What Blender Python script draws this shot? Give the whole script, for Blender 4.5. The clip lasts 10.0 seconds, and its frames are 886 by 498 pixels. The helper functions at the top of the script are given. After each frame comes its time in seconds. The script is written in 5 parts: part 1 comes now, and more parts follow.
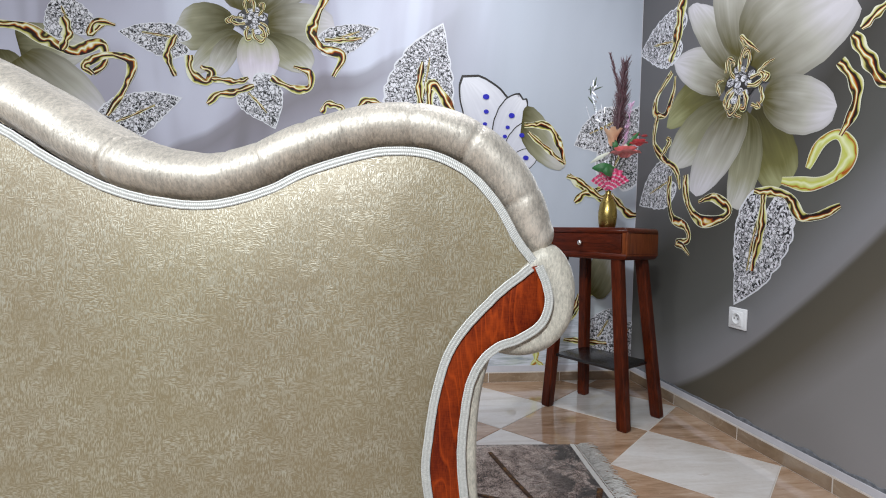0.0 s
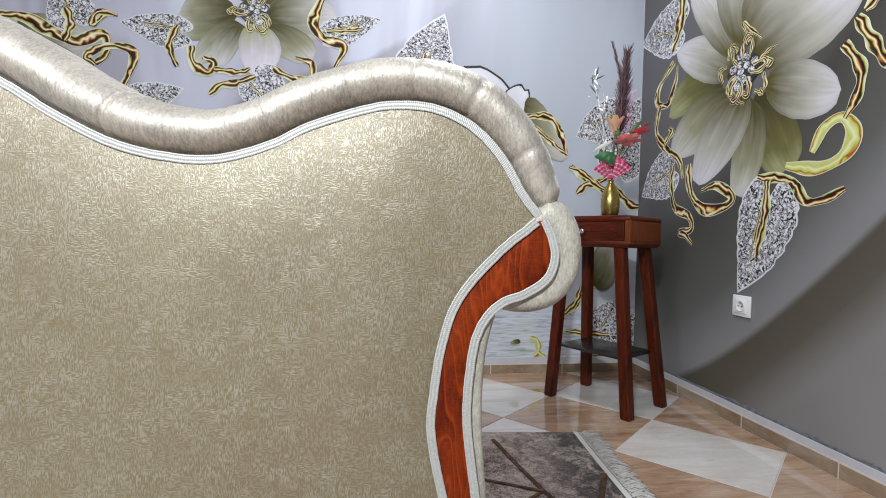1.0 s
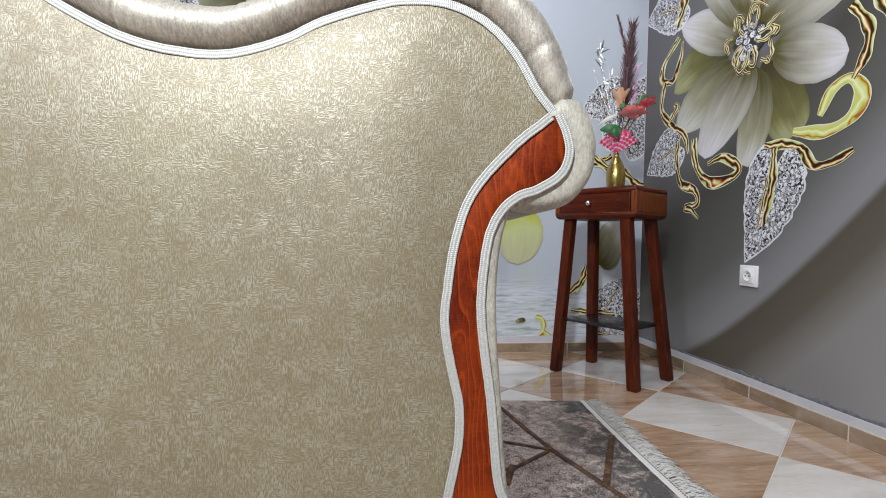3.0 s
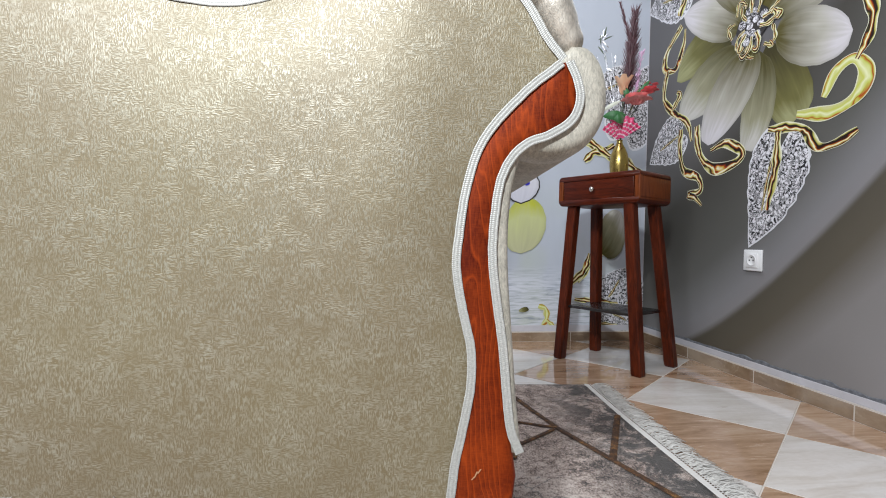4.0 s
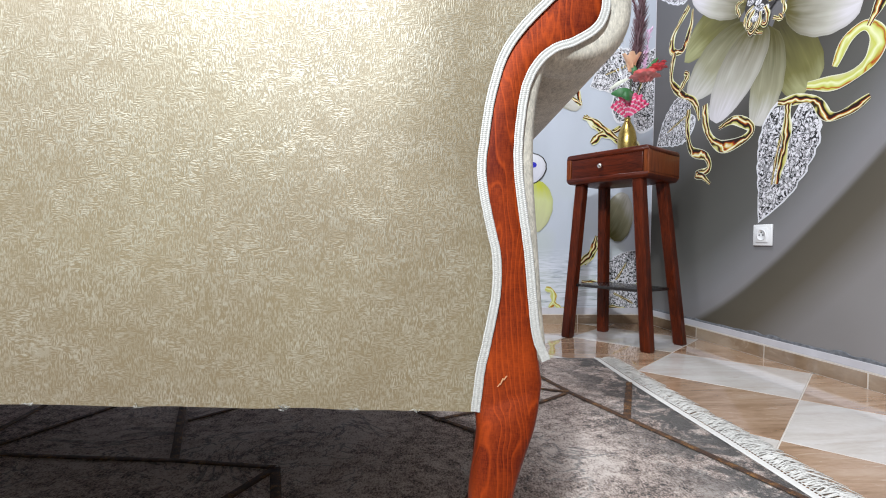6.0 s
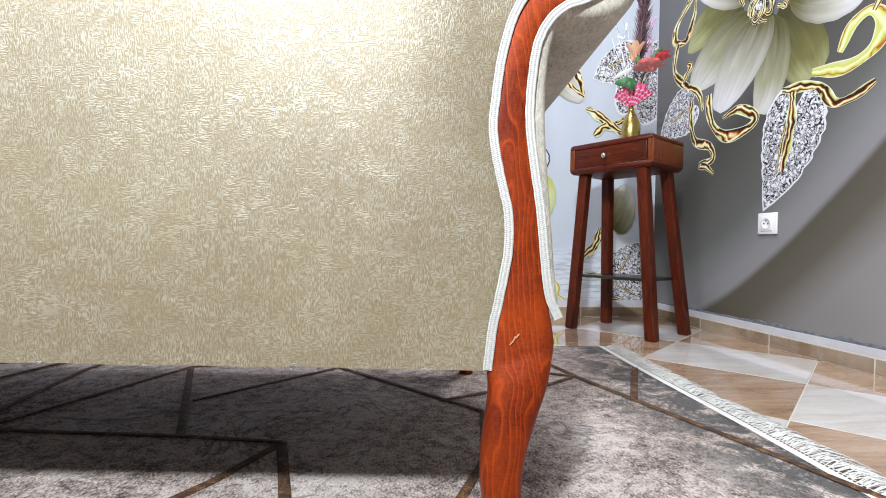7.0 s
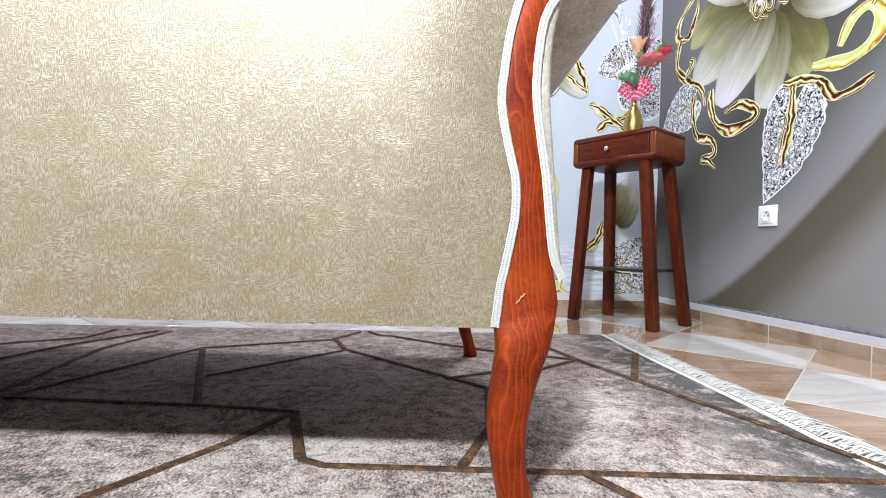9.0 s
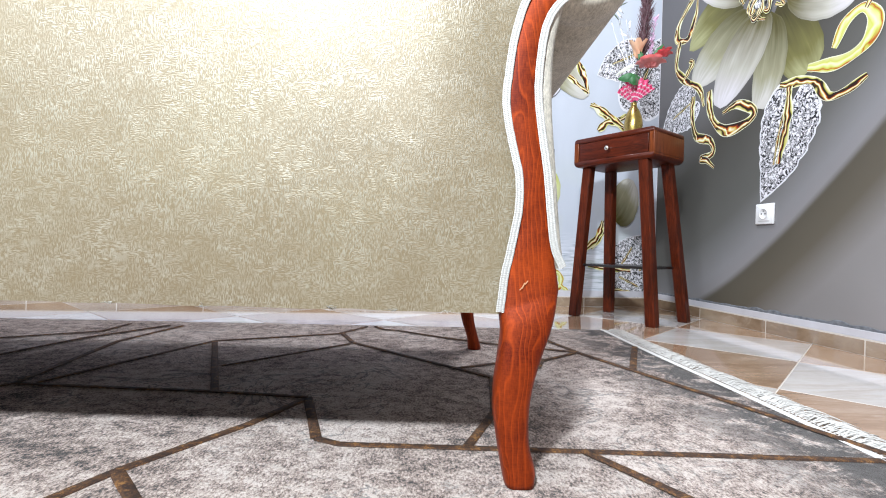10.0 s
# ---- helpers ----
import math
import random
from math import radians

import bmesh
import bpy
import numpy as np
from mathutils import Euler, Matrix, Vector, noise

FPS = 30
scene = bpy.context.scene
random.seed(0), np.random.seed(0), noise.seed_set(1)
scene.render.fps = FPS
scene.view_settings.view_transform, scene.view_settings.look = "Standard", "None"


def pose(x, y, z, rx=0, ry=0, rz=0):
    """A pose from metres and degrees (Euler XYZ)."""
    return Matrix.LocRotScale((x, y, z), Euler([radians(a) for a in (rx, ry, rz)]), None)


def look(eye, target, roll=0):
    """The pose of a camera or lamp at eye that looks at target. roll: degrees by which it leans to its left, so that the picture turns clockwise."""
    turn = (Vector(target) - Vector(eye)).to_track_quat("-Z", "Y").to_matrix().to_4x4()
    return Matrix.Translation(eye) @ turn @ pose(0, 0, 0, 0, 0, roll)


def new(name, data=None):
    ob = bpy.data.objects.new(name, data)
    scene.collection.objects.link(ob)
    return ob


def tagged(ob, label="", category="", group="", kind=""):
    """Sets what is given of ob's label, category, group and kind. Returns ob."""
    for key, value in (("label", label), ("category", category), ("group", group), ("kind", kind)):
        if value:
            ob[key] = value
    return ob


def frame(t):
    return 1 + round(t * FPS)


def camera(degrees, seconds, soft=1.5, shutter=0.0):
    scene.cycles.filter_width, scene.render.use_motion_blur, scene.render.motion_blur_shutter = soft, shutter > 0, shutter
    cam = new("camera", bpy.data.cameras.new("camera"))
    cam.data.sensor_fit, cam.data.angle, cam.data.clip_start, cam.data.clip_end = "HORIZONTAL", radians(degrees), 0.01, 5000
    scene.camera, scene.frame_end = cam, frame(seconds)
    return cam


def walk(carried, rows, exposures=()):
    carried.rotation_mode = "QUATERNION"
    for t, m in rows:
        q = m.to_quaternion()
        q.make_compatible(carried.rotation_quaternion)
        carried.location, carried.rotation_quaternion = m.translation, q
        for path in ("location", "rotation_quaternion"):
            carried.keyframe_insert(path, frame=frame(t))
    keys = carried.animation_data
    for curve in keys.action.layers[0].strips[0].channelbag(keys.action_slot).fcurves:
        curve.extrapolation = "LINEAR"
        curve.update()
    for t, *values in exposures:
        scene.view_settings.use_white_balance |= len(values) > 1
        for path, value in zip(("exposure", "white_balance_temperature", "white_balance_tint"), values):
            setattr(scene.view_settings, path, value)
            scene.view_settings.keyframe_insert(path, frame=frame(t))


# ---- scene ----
cam = camera(85.0, 10.0, 1.05)
PATH = [
    (0, (0.3772, 0.5647, 0.7871), (0.7393, 2.8641, 0.7160), 1.5),
    (0.5, (0.3761, 0.5670, 0.7626), (0.7347, 2.8665, 0.6962), 1.5),
    (1, (0.3749, 0.5693, 0.7300), (0.7312, 2.8700, 0.6683), 1.4),
    (1.5, (0.3761, 0.5705, 0.7009), (0.7300, 2.8711, 0.6415), 1.4),
    (2, (0.3726, 0.5717, 0.6683), (0.7230, 2.8723, 0.6124), 1.4),
    (2.5, (0.3691, 0.5717, 0.6357), (0.7172, 2.8735, 0.5810), 1.4),
    (4, (0.3528, 0.5705, 0.5356), (0.6951, 2.8735, 0.4925), 1.2),
    (4.5, (0.3481, 0.5670, 0.5053), (0.6881, 2.8700, 0.4645), 1.3),
    (5, (0.3435, 0.5682, 0.4750), (0.6811, 2.8711, 0.4389), 1.4),
    (5.5, (0.3353, 0.5728, 0.4494), (0.6730, 2.8769, 0.4168), 1.3),
    (7, (0.3178, 0.5833, 0.3714), (0.6497, 2.8874, 0.3504), 1.2),
    (7.5, (0.3120, 0.5763, 0.3563), (0.6427, 2.8816, 0.3353), 1.3),
    (8, (0.3097, 0.5717, 0.3435), (0.6380, 2.8769, 0.3225), 1.4),
    (8.5, (0.3085, 0.5635, 0.3330), (0.6334, 2.8688, 0.3155), 1.6),
    (9, (0.3039, 0.5507, 0.3272), (0.6252, 2.8560, 0.3097), 1.6),
    (9.5, (0.2969, 0.5321, 0.3167), (0.6136, 2.8385, 0.3015), 1.7),
    (10, (0.2887, 0.5076, 0.3144), (0.6031, 2.8152, 0.2992), 1.6),
]
EXPOSURES = [(0, -0.27, 6350, 10), (2.5, -0.21, 6380, 10), (4, -0.08, 6380, 10), (5.5, 0.18, 6350, 10), (7, 0.50, 6280, 10), (10, 0.66, 6170, 10)]
walk(cam, [(t, look(eye, target, roll)) for t, eye, target, roll in PATH], EXPOSURES)

# world and lamps: a room lit from above, with unseen fill lamps added
world = bpy.data.worlds.new("room_air")
world.use_nodes = True
world.node_tree.nodes["Background"].inputs[0].default_value = (0.75, 0.85, 1.0, 1)
world.node_tree.nodes["Background"].inputs[1].default_value = 0.004
scene.world = world


def ceiling_lamp(name, eye, target, watts, size, colour):
    data = bpy.data.lights.new(name, "AREA")
    data.shape, data.size, data.energy, data.color = "DISK", size, watts, colour
    ob = new(name, data)
    ob.matrix_world = look(eye, target)
    return tagged(ob, "round unseen lamp giving white light", "lamp")


ceiling_lamp("pendant_lamp", (-0.5, -0.6, 2.3), (0.1, 1.1, 0.3), 96, 0.24, (0.91, 0.97, 1.0))
# unseen fill added to brighten the left of the sofa and rug
ceiling_lamp("wall_lamp", (-2.1, -0.37, 2.3), (-0.9, 1.1, 0.6), 31, 0.3, (0.93, 0.97, 1.0))
# unseen fill added over the corner for the floor, stand and walls
ceiling_lamp("ceiling_lamp", (0.85, 2.1, 2.56), (0.95, 2.2, 0.0), 27, 0.5, (0.94, 0.96, 1.0))


# ---------------------------------------------------------------- helpers for meshes
def part(name, bm, material, parent=None, label="", smooth=True):
    mesh = bpy.data.meshes.new(name)
    bm.normal_update()
    bm.to_mesh(mesh)
    bm.free()
    if smooth:
        mesh.polygons.foreach_set("use_smooth", [True] * len(mesh.polygons))
    mesh.materials.append(material)
    ob = new(name, mesh)
    ob.parent = parent
    if label:
        ob["label"] = label
    return ob


def thing(name, m, label, category, group="", kind=""):
    ob = new(name)
    ob.matrix_world = m
    ob.empty_display_size = 0.05
    return tagged(ob, label, category, group, kind)


def box(bm, lo, hi, bevel=0.0, segments=2):
    made = bmesh.ops.create_cube(bm, size=1.0)["verts"]
    lo, hi = Vector(lo), Vector(hi)
    for v in made:
        v.co = Vector([lo[i] + (hi[i] - lo[i]) * (v.co[i] + 0.5) for i in range(3)])
    if bevel:
        edges = list({e for v in made for e in v.link_edges})
        bmesh.ops.bevel(bm, geom=edges, offset=bevel, segments=segments, profile=0.5, affect="EDGES")
    return bm


def boxed(lo, hi, bevel=0.0, segments=2):
    return box(bmesh.new(), lo, hi, bevel, segments)


def spline(points, steps):
    """Points along a smooth curve through the given ones, evenly spread."""
    p = [Vector(q) for q in points]
    if len(p) == 2:
        fine = [p[0].lerp(p[1], i / 20) for i in range(21)]
    else:
        p = [2 * p[0] - p[1], *p, 2 * p[-1] - p[-2]]
        fine = []
        for i in range(1, len(p) - 2):
            a, b, c, d = p[i - 1:i + 3]
            for k in range(24):
                t = k / 24
                fine.append(0.5 * (2 * b + (c - a) * t + (2 * a - 5 * b + 4 * c - d) * t * t + (3 * b - a - 3 * c + d) * t ** 3))
        fine.append(p[-2])
    gone = [0.0]
    for a, b in zip(fine, fine[1:]):
        gone.append(gone[-1] + (b - a).length)
    made, j = [], 0
    for i in range(steps + 1):
        want = gone[-1] * i / steps
        while j < len(gone) - 2 and gone[j + 1] < want:
            j += 1
        span = gone[j + 1] - gone[j]
        made.append(fine[j].lerp(fine[j + 1], 0 if span < 1e-9 else (want - gone[j]) / span))
    return made


def loft(rings, closed=True, caps=True, bm=None):
    """One skin over rings of equally many points."""
    bm = bm or bmesh.new()
    made = [[bm.verts.new(v) for v in ring] for ring in rings]
    n = len(made[0])
    for a, b in zip(made, made[1:]):
        for i in range(n if closed else n - 1):
            j = (i + 1) % n
            bm.faces.new((a[i], a[j], b[j], b[i]))
    if caps and closed:
        bm.faces.new(list(reversed(made[0])))
        bm.faces.new(made[-1])
    bmesh.ops.recalc_face_normals(bm, faces=bm.faces)
    return bm


def tube(points, radius, sides=8, bm=None, steps=None):
    """A round rod along points; radius is a number or a function of 0..1."""
    pts = spline(points, steps) if steps else [Vector(p) for p in points]
    rings, side = [], None
    for i, p in enumerate(pts):
        ahead = (pts[min(i + 1, len(pts) - 1)] - pts[max(i - 1, 0)]).normalized()
        if side is None:
            side = ahead.orthogonal().normalized()
        side = (side - ahead * side.dot(ahead)).normalized()
        other = ahead.cross(side)
        r = radius(i / (len(pts) - 1)) if callable(radius) else radius
        rings.append([p + r * (math.cos(2 * math.pi * k / sides) * side + math.sin(2 * math.pi * k / sides) * other) for k in range(sides)])
    return loft(rings, True, True, bm)


def turned(profile, sides=32, bm=None):
    """A lathe shape round z from (radius, height) pairs."""
    return loft([[(r * math.cos(2 * math.pi * k / sides), r * math.sin(2 * math.pi * k / sides), z) for k in range(sides)] for r, z in profile], True, True, bm)


# ---------------------------------------------------------------- materials
class Nodes:
    def __init__(self, name):
        self.mat = bpy.data.materials.new(name)
        self.mat.use_nodes = True
        self.tree = self.mat.node_tree
        self.bsdf = self.tree.nodes["Principled BSDF"]

    def add(self, kind, **inputs):
        node = self.tree.nodes.new(kind)
        for key, value in inputs.items():
            self.give(node.inputs[key.replace("_", " ")], value)
        return node

    def give(self, socket, value):
        if isinstance(value, bpy.types.NodeSocket):
            self.tree.links.new(value, socket)
        else:
            socket.default_value = value

    def coords(self, kind="Object", scale=(1, 1, 1), turn=(0, 0, 0)):
        tex = self.add("ShaderNodeTexCoord")
        m = self.add("ShaderNodeMapping", Vector=tex.outputs[kind], Scale=scale, Rotation=turn)
        return m.outputs[0]

    def noise(self, vector, scale, detail=4.0, rough=0.55, distort=0.0):
        return self.add("ShaderNodeTexNoise", Vector=vector, Scale=scale, Detail=detail, Roughness=rough, Distortion=distort).outputs[0]

    def math(self, op, a, b=0.0, clamp=False):
        n = self.tree.nodes.new("ShaderNodeMath")
        n.operation, n.use_clamp = op, clamp
        self.give(n.inputs[0], a)
        self.give(n.inputs[1], b)
        return n.outputs[0]

    def ramp(self, fac, *stops, smooth=False):
        n = self.tree.nodes.new("ShaderNodeValToRGB")
        n.color_ramp.interpolation = "EASE" if smooth else "LINEAR"
        while len(n.color_ramp.elements) < len(stops):
            n.color_ramp.elements.new(0.5)
        for e, (at, c) in zip(n.color_ramp.elements, stops):
            e.position, e.color = at, (*c, 1) if len(c) == 3 else (c[0], c[0], c[0], 1)
        self.give(n.inputs[0], fac)
        return n.outputs[0]

    def mix(self, fac, a, b, how="MIX"):
        n = self.tree.nodes.new("ShaderNodeMix")
        n.data_type, n.blend_type = "RGBA", how
        for i, value in ((0, fac), (6, a), (7, b)):
            self.give(n.inputs[i], (*value, 1) if isinstance(value, tuple) and len(value) == 3 else value)
        return n.outputs[2]

    def split(self, vector):
        return self.add("ShaderNodeSeparateXYZ", Vector=vector).outputs

    def bump(self, height, strength=0.3, distance=0.002):
        self.give(self.bsdf.inputs["Normal"], self.add("ShaderNodeBump", Height=height, Strength=strength, Distance=distance).outputs[0])

    def done(self, colour, rough=0.5, metal=0.0, **more):
        self.give(self.bsdf.inputs["Base Color"], (*colour, 1) if isinstance(colour, tuple) else colour)
        self.give(self.bsdf.inputs["Roughness"], rough)
        self.give(self.bsdf.inputs["Metallic"], metal)
        for key, value in more.items():
            self.give(self.bsdf.inputs[key.replace("_", " ")], value)
        return self.mat


def brocade(name, dark, light, rough, sheen):
    """Chenille: raised slubs, lying in some patches and standing in others, over a smooth tan ground."""
    n = Nodes(name)
    base = n.coords()
    flat = n.ramp(n.noise(n.coords(scale=(200, 200, 720)), 1.0, 1.5, 0.5), (0.42, (0.0,)), (0.64, (1.0,)))
    tall = n.ramp(n.noise(n.coords(scale=(700, 700, 190)), 1.0, 1.5, 0.5), (0.42, (0.0,)), (0.63, (1.0,)))
    which = n.ramp(n.noise(base, 52.0, 2.0, 0.6), (0.43, (0.0,)), (0.49, (1.0,)))
    slub = n.mix(which, flat, tall)
    cloud = n.noise(n.coords(scale=(24, 24, 32)), 1.0, 4.0, 0.72)
    large = n.noise(base, 3.0, 2.0)
    place = n.ramp(n.math("ADD", n.math("MULTIPLY", cloud, 0.75), n.math("MULTIPLY", large, 0.25)), (0.38, (0.35,)), (0.60, (1.0,)))
    k = n.math("MULTIPLY", slub, place)
    worn = n.ramp(n.noise(n.coords(scale=(75, 75, 60)), 1.0, 4.0, 0.7), (0.58, (0.0,)), (0.66, (1.0,)))
    k = n.math("MAXIMUM", k, n.math("MULTIPLY", worn, 0.5))
    weave = n.noise(n.coords(scale=(1100, 1100, 900)), 1.0, 1.0)
    colour = n.mix(k, dark, light)
    colour = n.mix(n.ramp(large, (0.4, (0.0,)), (0.65, (0.18,))), colour, (0.36, 0.31, 0.16))
    colour = n.mix(0.3, colour, n.ramp(weave, (0.3, (0.55,)), (0.7, (1.0,))), "MULTIPLY")
    n.bump(n.math("ADD", k, n.math("MULTIPLY", weave, 0.3)), 0.22, 0.0012)
    r = n.ramp(k, (0.0, (rough + 0.06,)), (1.0, (rough - 0.05,)))
    shine = n.ramp(k, (0.0, (0.22,)), (1.0, (0.28,)))
    return n.done(colour, r, shine, Sheen_Weight=sheen, Sheen_Roughness=0.4, Sheen_Tint=(1.0, 1.0, 1.0, 1), Specular_IOR_Level=1.0)


def plush(name, colour, rough, metal=0.0):
    """Crushed velvet: pile brushed this way and that in small patches, with fine cross threads."""
    n = Nodes(name)
    c = n.coords()
    a = n.noise(c, 22.0, 4.0, 0.6)
    fine = n.noise(n.coords(scale=(900, 240, 240)), 1.0, 2.0, 0.6)
    tuft = n.ramp(n.noise(n.coords(scale=(330, 120, 120)), 1.0, 4.0, 0.75, 0.5), (0.36, (0.0,)), (0.64, (1.0,)))
    k = n.math("ADD", n.math("MULTIPLY", a, 0.55), n.math("ADD", n.math("MULTIPLY", fine, 0.15), n.math("MULTIPLY", tuft, 0.3)))
    tint = n.mix(n.ramp(k, (0.3, (0.0,)), (0.68, (1.0,))), tuple(v * 0.55 for v in colour), tuple(min(1, v * 1.12) for v in colour))
    n.bump(n.math("ADD", n.math("MULTIPLY", a, 0.6), n.math("ADD", tuft, n.math("MULTIPLY", fine, 0.8))), 0.22, 0.0018)
    return n.done(tint, n.ramp(k, (0.3, (rough + 0.14,)), (0.7, (rough - 0.06,))), metal, Sheen_Weight=0.35, Sheen_Roughness=0.3, Specular_IOR_Level=0.7)


def timber(name, dark, light, rough, along, coat=0.3, scale=1.0):
    n = Nodes(name)
    stretch = [90 * scale] * 3
    stretch[along] = 9 * scale
    c = n.coords(scale=stretch)
    grain = n.noise(c, 1.0, 5.0, 0.6, 1.2)
    broad = n.noise(n.coords(), 6.0, 2.0)
    fine = n.noise(n.coords(scale=[v * 6 for v in stretch]), 1.0, 2.0)
    k = n.math("ADD", n.math("MULTIPLY", grain, 0.7), n.math("ADD", n.math("MULTIPLY", broad, 0.25), n.math("MULTIPLY", fine, 0.15)))
    n.bump(fine, 0.12, 0.0006)
    sweep = [26 * scale] * 3
    sweep[along] = 2.4 * scale
    ring = n.math("FRACT", n.math("MULTIPLY", n.noise(n.coords(scale=sweep), 1.0, 2.0, 0.5, 0.4), 9.0))
    line = n.ramp(ring, (0.0, (0.55,)), (0.16, (1.0,)), (0.8, (1.0,)), (1.0, (0.55,)))
    tint = n.mix(0.7, n.ramp(k, (0.38, dark), (0.68, light)), line, "MULTIPLY")
    return n.done(tint, n.ramp(fine, (0.3, (rough - 0.05,)), (0.7, (rough + 0.08,))), 0.0, Coat_Weight=coat * 0.6, Coat_Roughness=0.12, Specular_IOR_Level=0.2)


def flamed(name, deep, warm, rough):
    """Stained beech: long pale growth lines that sway, crossed by very fine ray flecks."""
    n = Nodes(name)
    sway = n.noise(n.coords(scale=(24, 24, 5.0)), 1.0, 2.0, 0.5, 0.3)
    x, y, z = n.split(n.coords())
    ring = n.math("FRACT", n.math("ADD", n.math("MULTIPLY", x, 95.0), n.math("ADD", n.math("MULTIPLY", z, 9.0), n.math("MULTIPLY", sway, 9.0))))
    line = n.ramp(ring, (0.0, (1.0,)), (0.18, (0.25,)), (0.85, (0.0,)), (1.0, (1.0,)))
    fleck = n.ramp(n.noise(n.coords(scale=(120, 120, 620)), 1.0, 2.0, 0.6), (0.40, (0.0,)), (0.60, (1.0,)))
    pore = n.noise(n.coords(scale=(900, 900, 90)), 1.0, 2.0, 0.6)
    broad = n.noise(n.coords(), 9.0, 3.0, 0.6)
    k = n.math("ADD", n.math("MULTIPLY", broad, 0.55), n.math("ADD", n.math("MULTIPLY", fleck, 0.045), n.math("MULTIPLY", pore, 0.30)))
    tint = n.ramp(k, (0.34, deep), (0.66, warm))
    tint = n.mix(n.math("MULTIPLY", line, 0.42), tint, tuple(min(1, v * 1.5) for v in warm))
    n.bump(n.math("ADD", pore, n.math("MULTIPLY", fleck, 0.4)), 0.08, 0.0005)
    return n.done(tint, n.ramp(pore, (0.3, (rough - 0.05,)), (0.7, (rough + 0.08,))), 0.4, Coat_Weight=0.04, Coat_Roughness=0.2, Specular_IOR_Level=0.3)


def plain(name, colour, rough, metal=0.0, vary=0.12, scale=30.0, **more):
    n = Nodes(name)
    k = n.noise(n.coords(), scale, 4.0)
    tint = n.mix(k, tuple(v * (1 - vary) for v in colour), tuple(min(1, v * (1 + vary)) for v in colour))
    n.bump(k, 0.08, 0.001)
    return n.done(tint, n.ramp(k, (0.3, (max(0.02, rough - 0.05),)), (0.7, (rough + 0.05,))), metal, **more)


def marble(name, colours, vein):
    """Glazed stone-look tile; each tile has its own stretch of veining."""
    n = Nodes(name)
    tex = n.add("ShaderNodeTexCoord")
    info = n.add("ShaderNodeObjectInfo")
    shift = n.add("ShaderNodeCombineXYZ", X=n.math("MULTIPLY", info.outputs["Random"], 37.0), Y=n.math("MULTIPLY", info.outputs["Random"], 91.0))
    moved = n.add("ShaderNodeVectorMath", )
    n.give(moved.inputs[0], tex.outputs["Object"])
    n.give(moved.inputs[1], shift.outputs[0])
    turn = n.add("ShaderNodeMapping", Vector=moved.outputs[0], Rotation=(0, 0, 0.73), Scale=(2.2, 13.0, 4.0))
    band = n.noise(turn.outputs[0], 1.0, 6.0, 0.62, 0.9)
    fine = n.noise(turn.outputs[0], 5.0, 4.0, 0.6, 1.5)
    spot = n.noise(moved.outputs[0], 60.0, 3.0)
    k = n.math("ADD", n.math("MULTIPLY", band, 0.75), n.math("MULTIPLY", fine, 0.25))
    tint = n.ramp(k, (0.33, colours[0]), (0.5, colours[1]), (0.66, colours[2]))
    tint = n.mix(n.math("MULTIPLY", n.ramp(fine, (0.62, (0.0,)), (0.7, (1.0,))), 0.5), tint, vein)
    tint = n.mix(0.12, tint, n.ramp(spot, (0.3, (0.6,)), (0.7, (1.0,))), "MULTIPLY")
    n.bump(spot, 0.03, 0.0004)
    return n.done(tint, n.ramp(spot, (0.3, (0.05,)), (0.7, (0.11,))), 0.0, Specular_IOR_Level=0.7, Coat_Weight=0.7, Coat_Roughness=0.04)


BACK_CLOTH = brocade("patterned_beige_chenille", (0.235, 0.180, 0.096), (0.43, 0.395, 0.31), 0.46, 0.36)
ROLL_CLOTH = plush("satin_velvet", (0.68, 0.62, 0.54), 0.52, 0.55)
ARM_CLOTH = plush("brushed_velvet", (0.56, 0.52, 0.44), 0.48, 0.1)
# tan velvet of the arm's side, its shade darkened into the colour
SHADED_SIDE_CLOTH = plush("shaded_tan_velvet", (0.36, 0.31, 0.235), 0.55, 0.05)
BRAID = plain("silver_white_braid", (0.50, 0.495, 0.47), 0.45, 0.25, 0.35, 420.0)
SOFA_WOOD = flamed("orange_brown_varnished_wood", (0.10, 0.007, 0.0008), (0.40, 0.056, 0.0045), 0.45)
STOOL_WOOD = timber("mahogany_stained_wood", (0.025, 0.003, 0.0008), (0.115, 0.017, 0.003), 0.4, 2, 0.12)
STOOL_TOP = timber("mahogany_stained_board", (0.028, 0.004, 0.001), (0.105, 0.015, 0.0035), 0.36, 0, 0.15)
STOOL_EDGE = timber("lighter_stained_edge", (0.09, 0.017, 0.004), (0.2, 0.05, 0.012), 0.36, 2, 0.15)
SHELF = plain("smoked_black_shelf", (0.018, 0.016, 0.016), 0.22)
DUST_CLOTH = plain("black_dust_cloth", (0.02, 0.018, 0.016), 0.9)
STEEL = plain("polished_nickel", (0.75, 0.73, 0.7), 0.18, 1.0, 0.03)
BRASS = plain("brushed_brass", (0.42, 0.31, 0.10), 0.3, 1.0, 0.12, 80.0)
SOCKET = plain("white_plastic", (0.78, 0.78, 0.79), 0.3, 0.0, 0.02)
SOCKET_DARK = plain("dark_socket_hole", (0.03, 0.03, 0.03), 0.5)
# plaster darkened well below white so unseen surfaces bounce less light
PLASTER = plain("bounce_cutting_plaster", (0.42, 0.40, 0.38), 0.85, 0.0, 0.05, 6.0)
STRIP = plain("lilac_grey_wall_strip", (0.55, 0.54, 0.58), 0.6, 0.0, 0.12, 25.0)
TORN = plain("scuffed_paper_edge", (0.15, 0.16, 0.18), 0.8, 0.0, 0.9, 55.0)
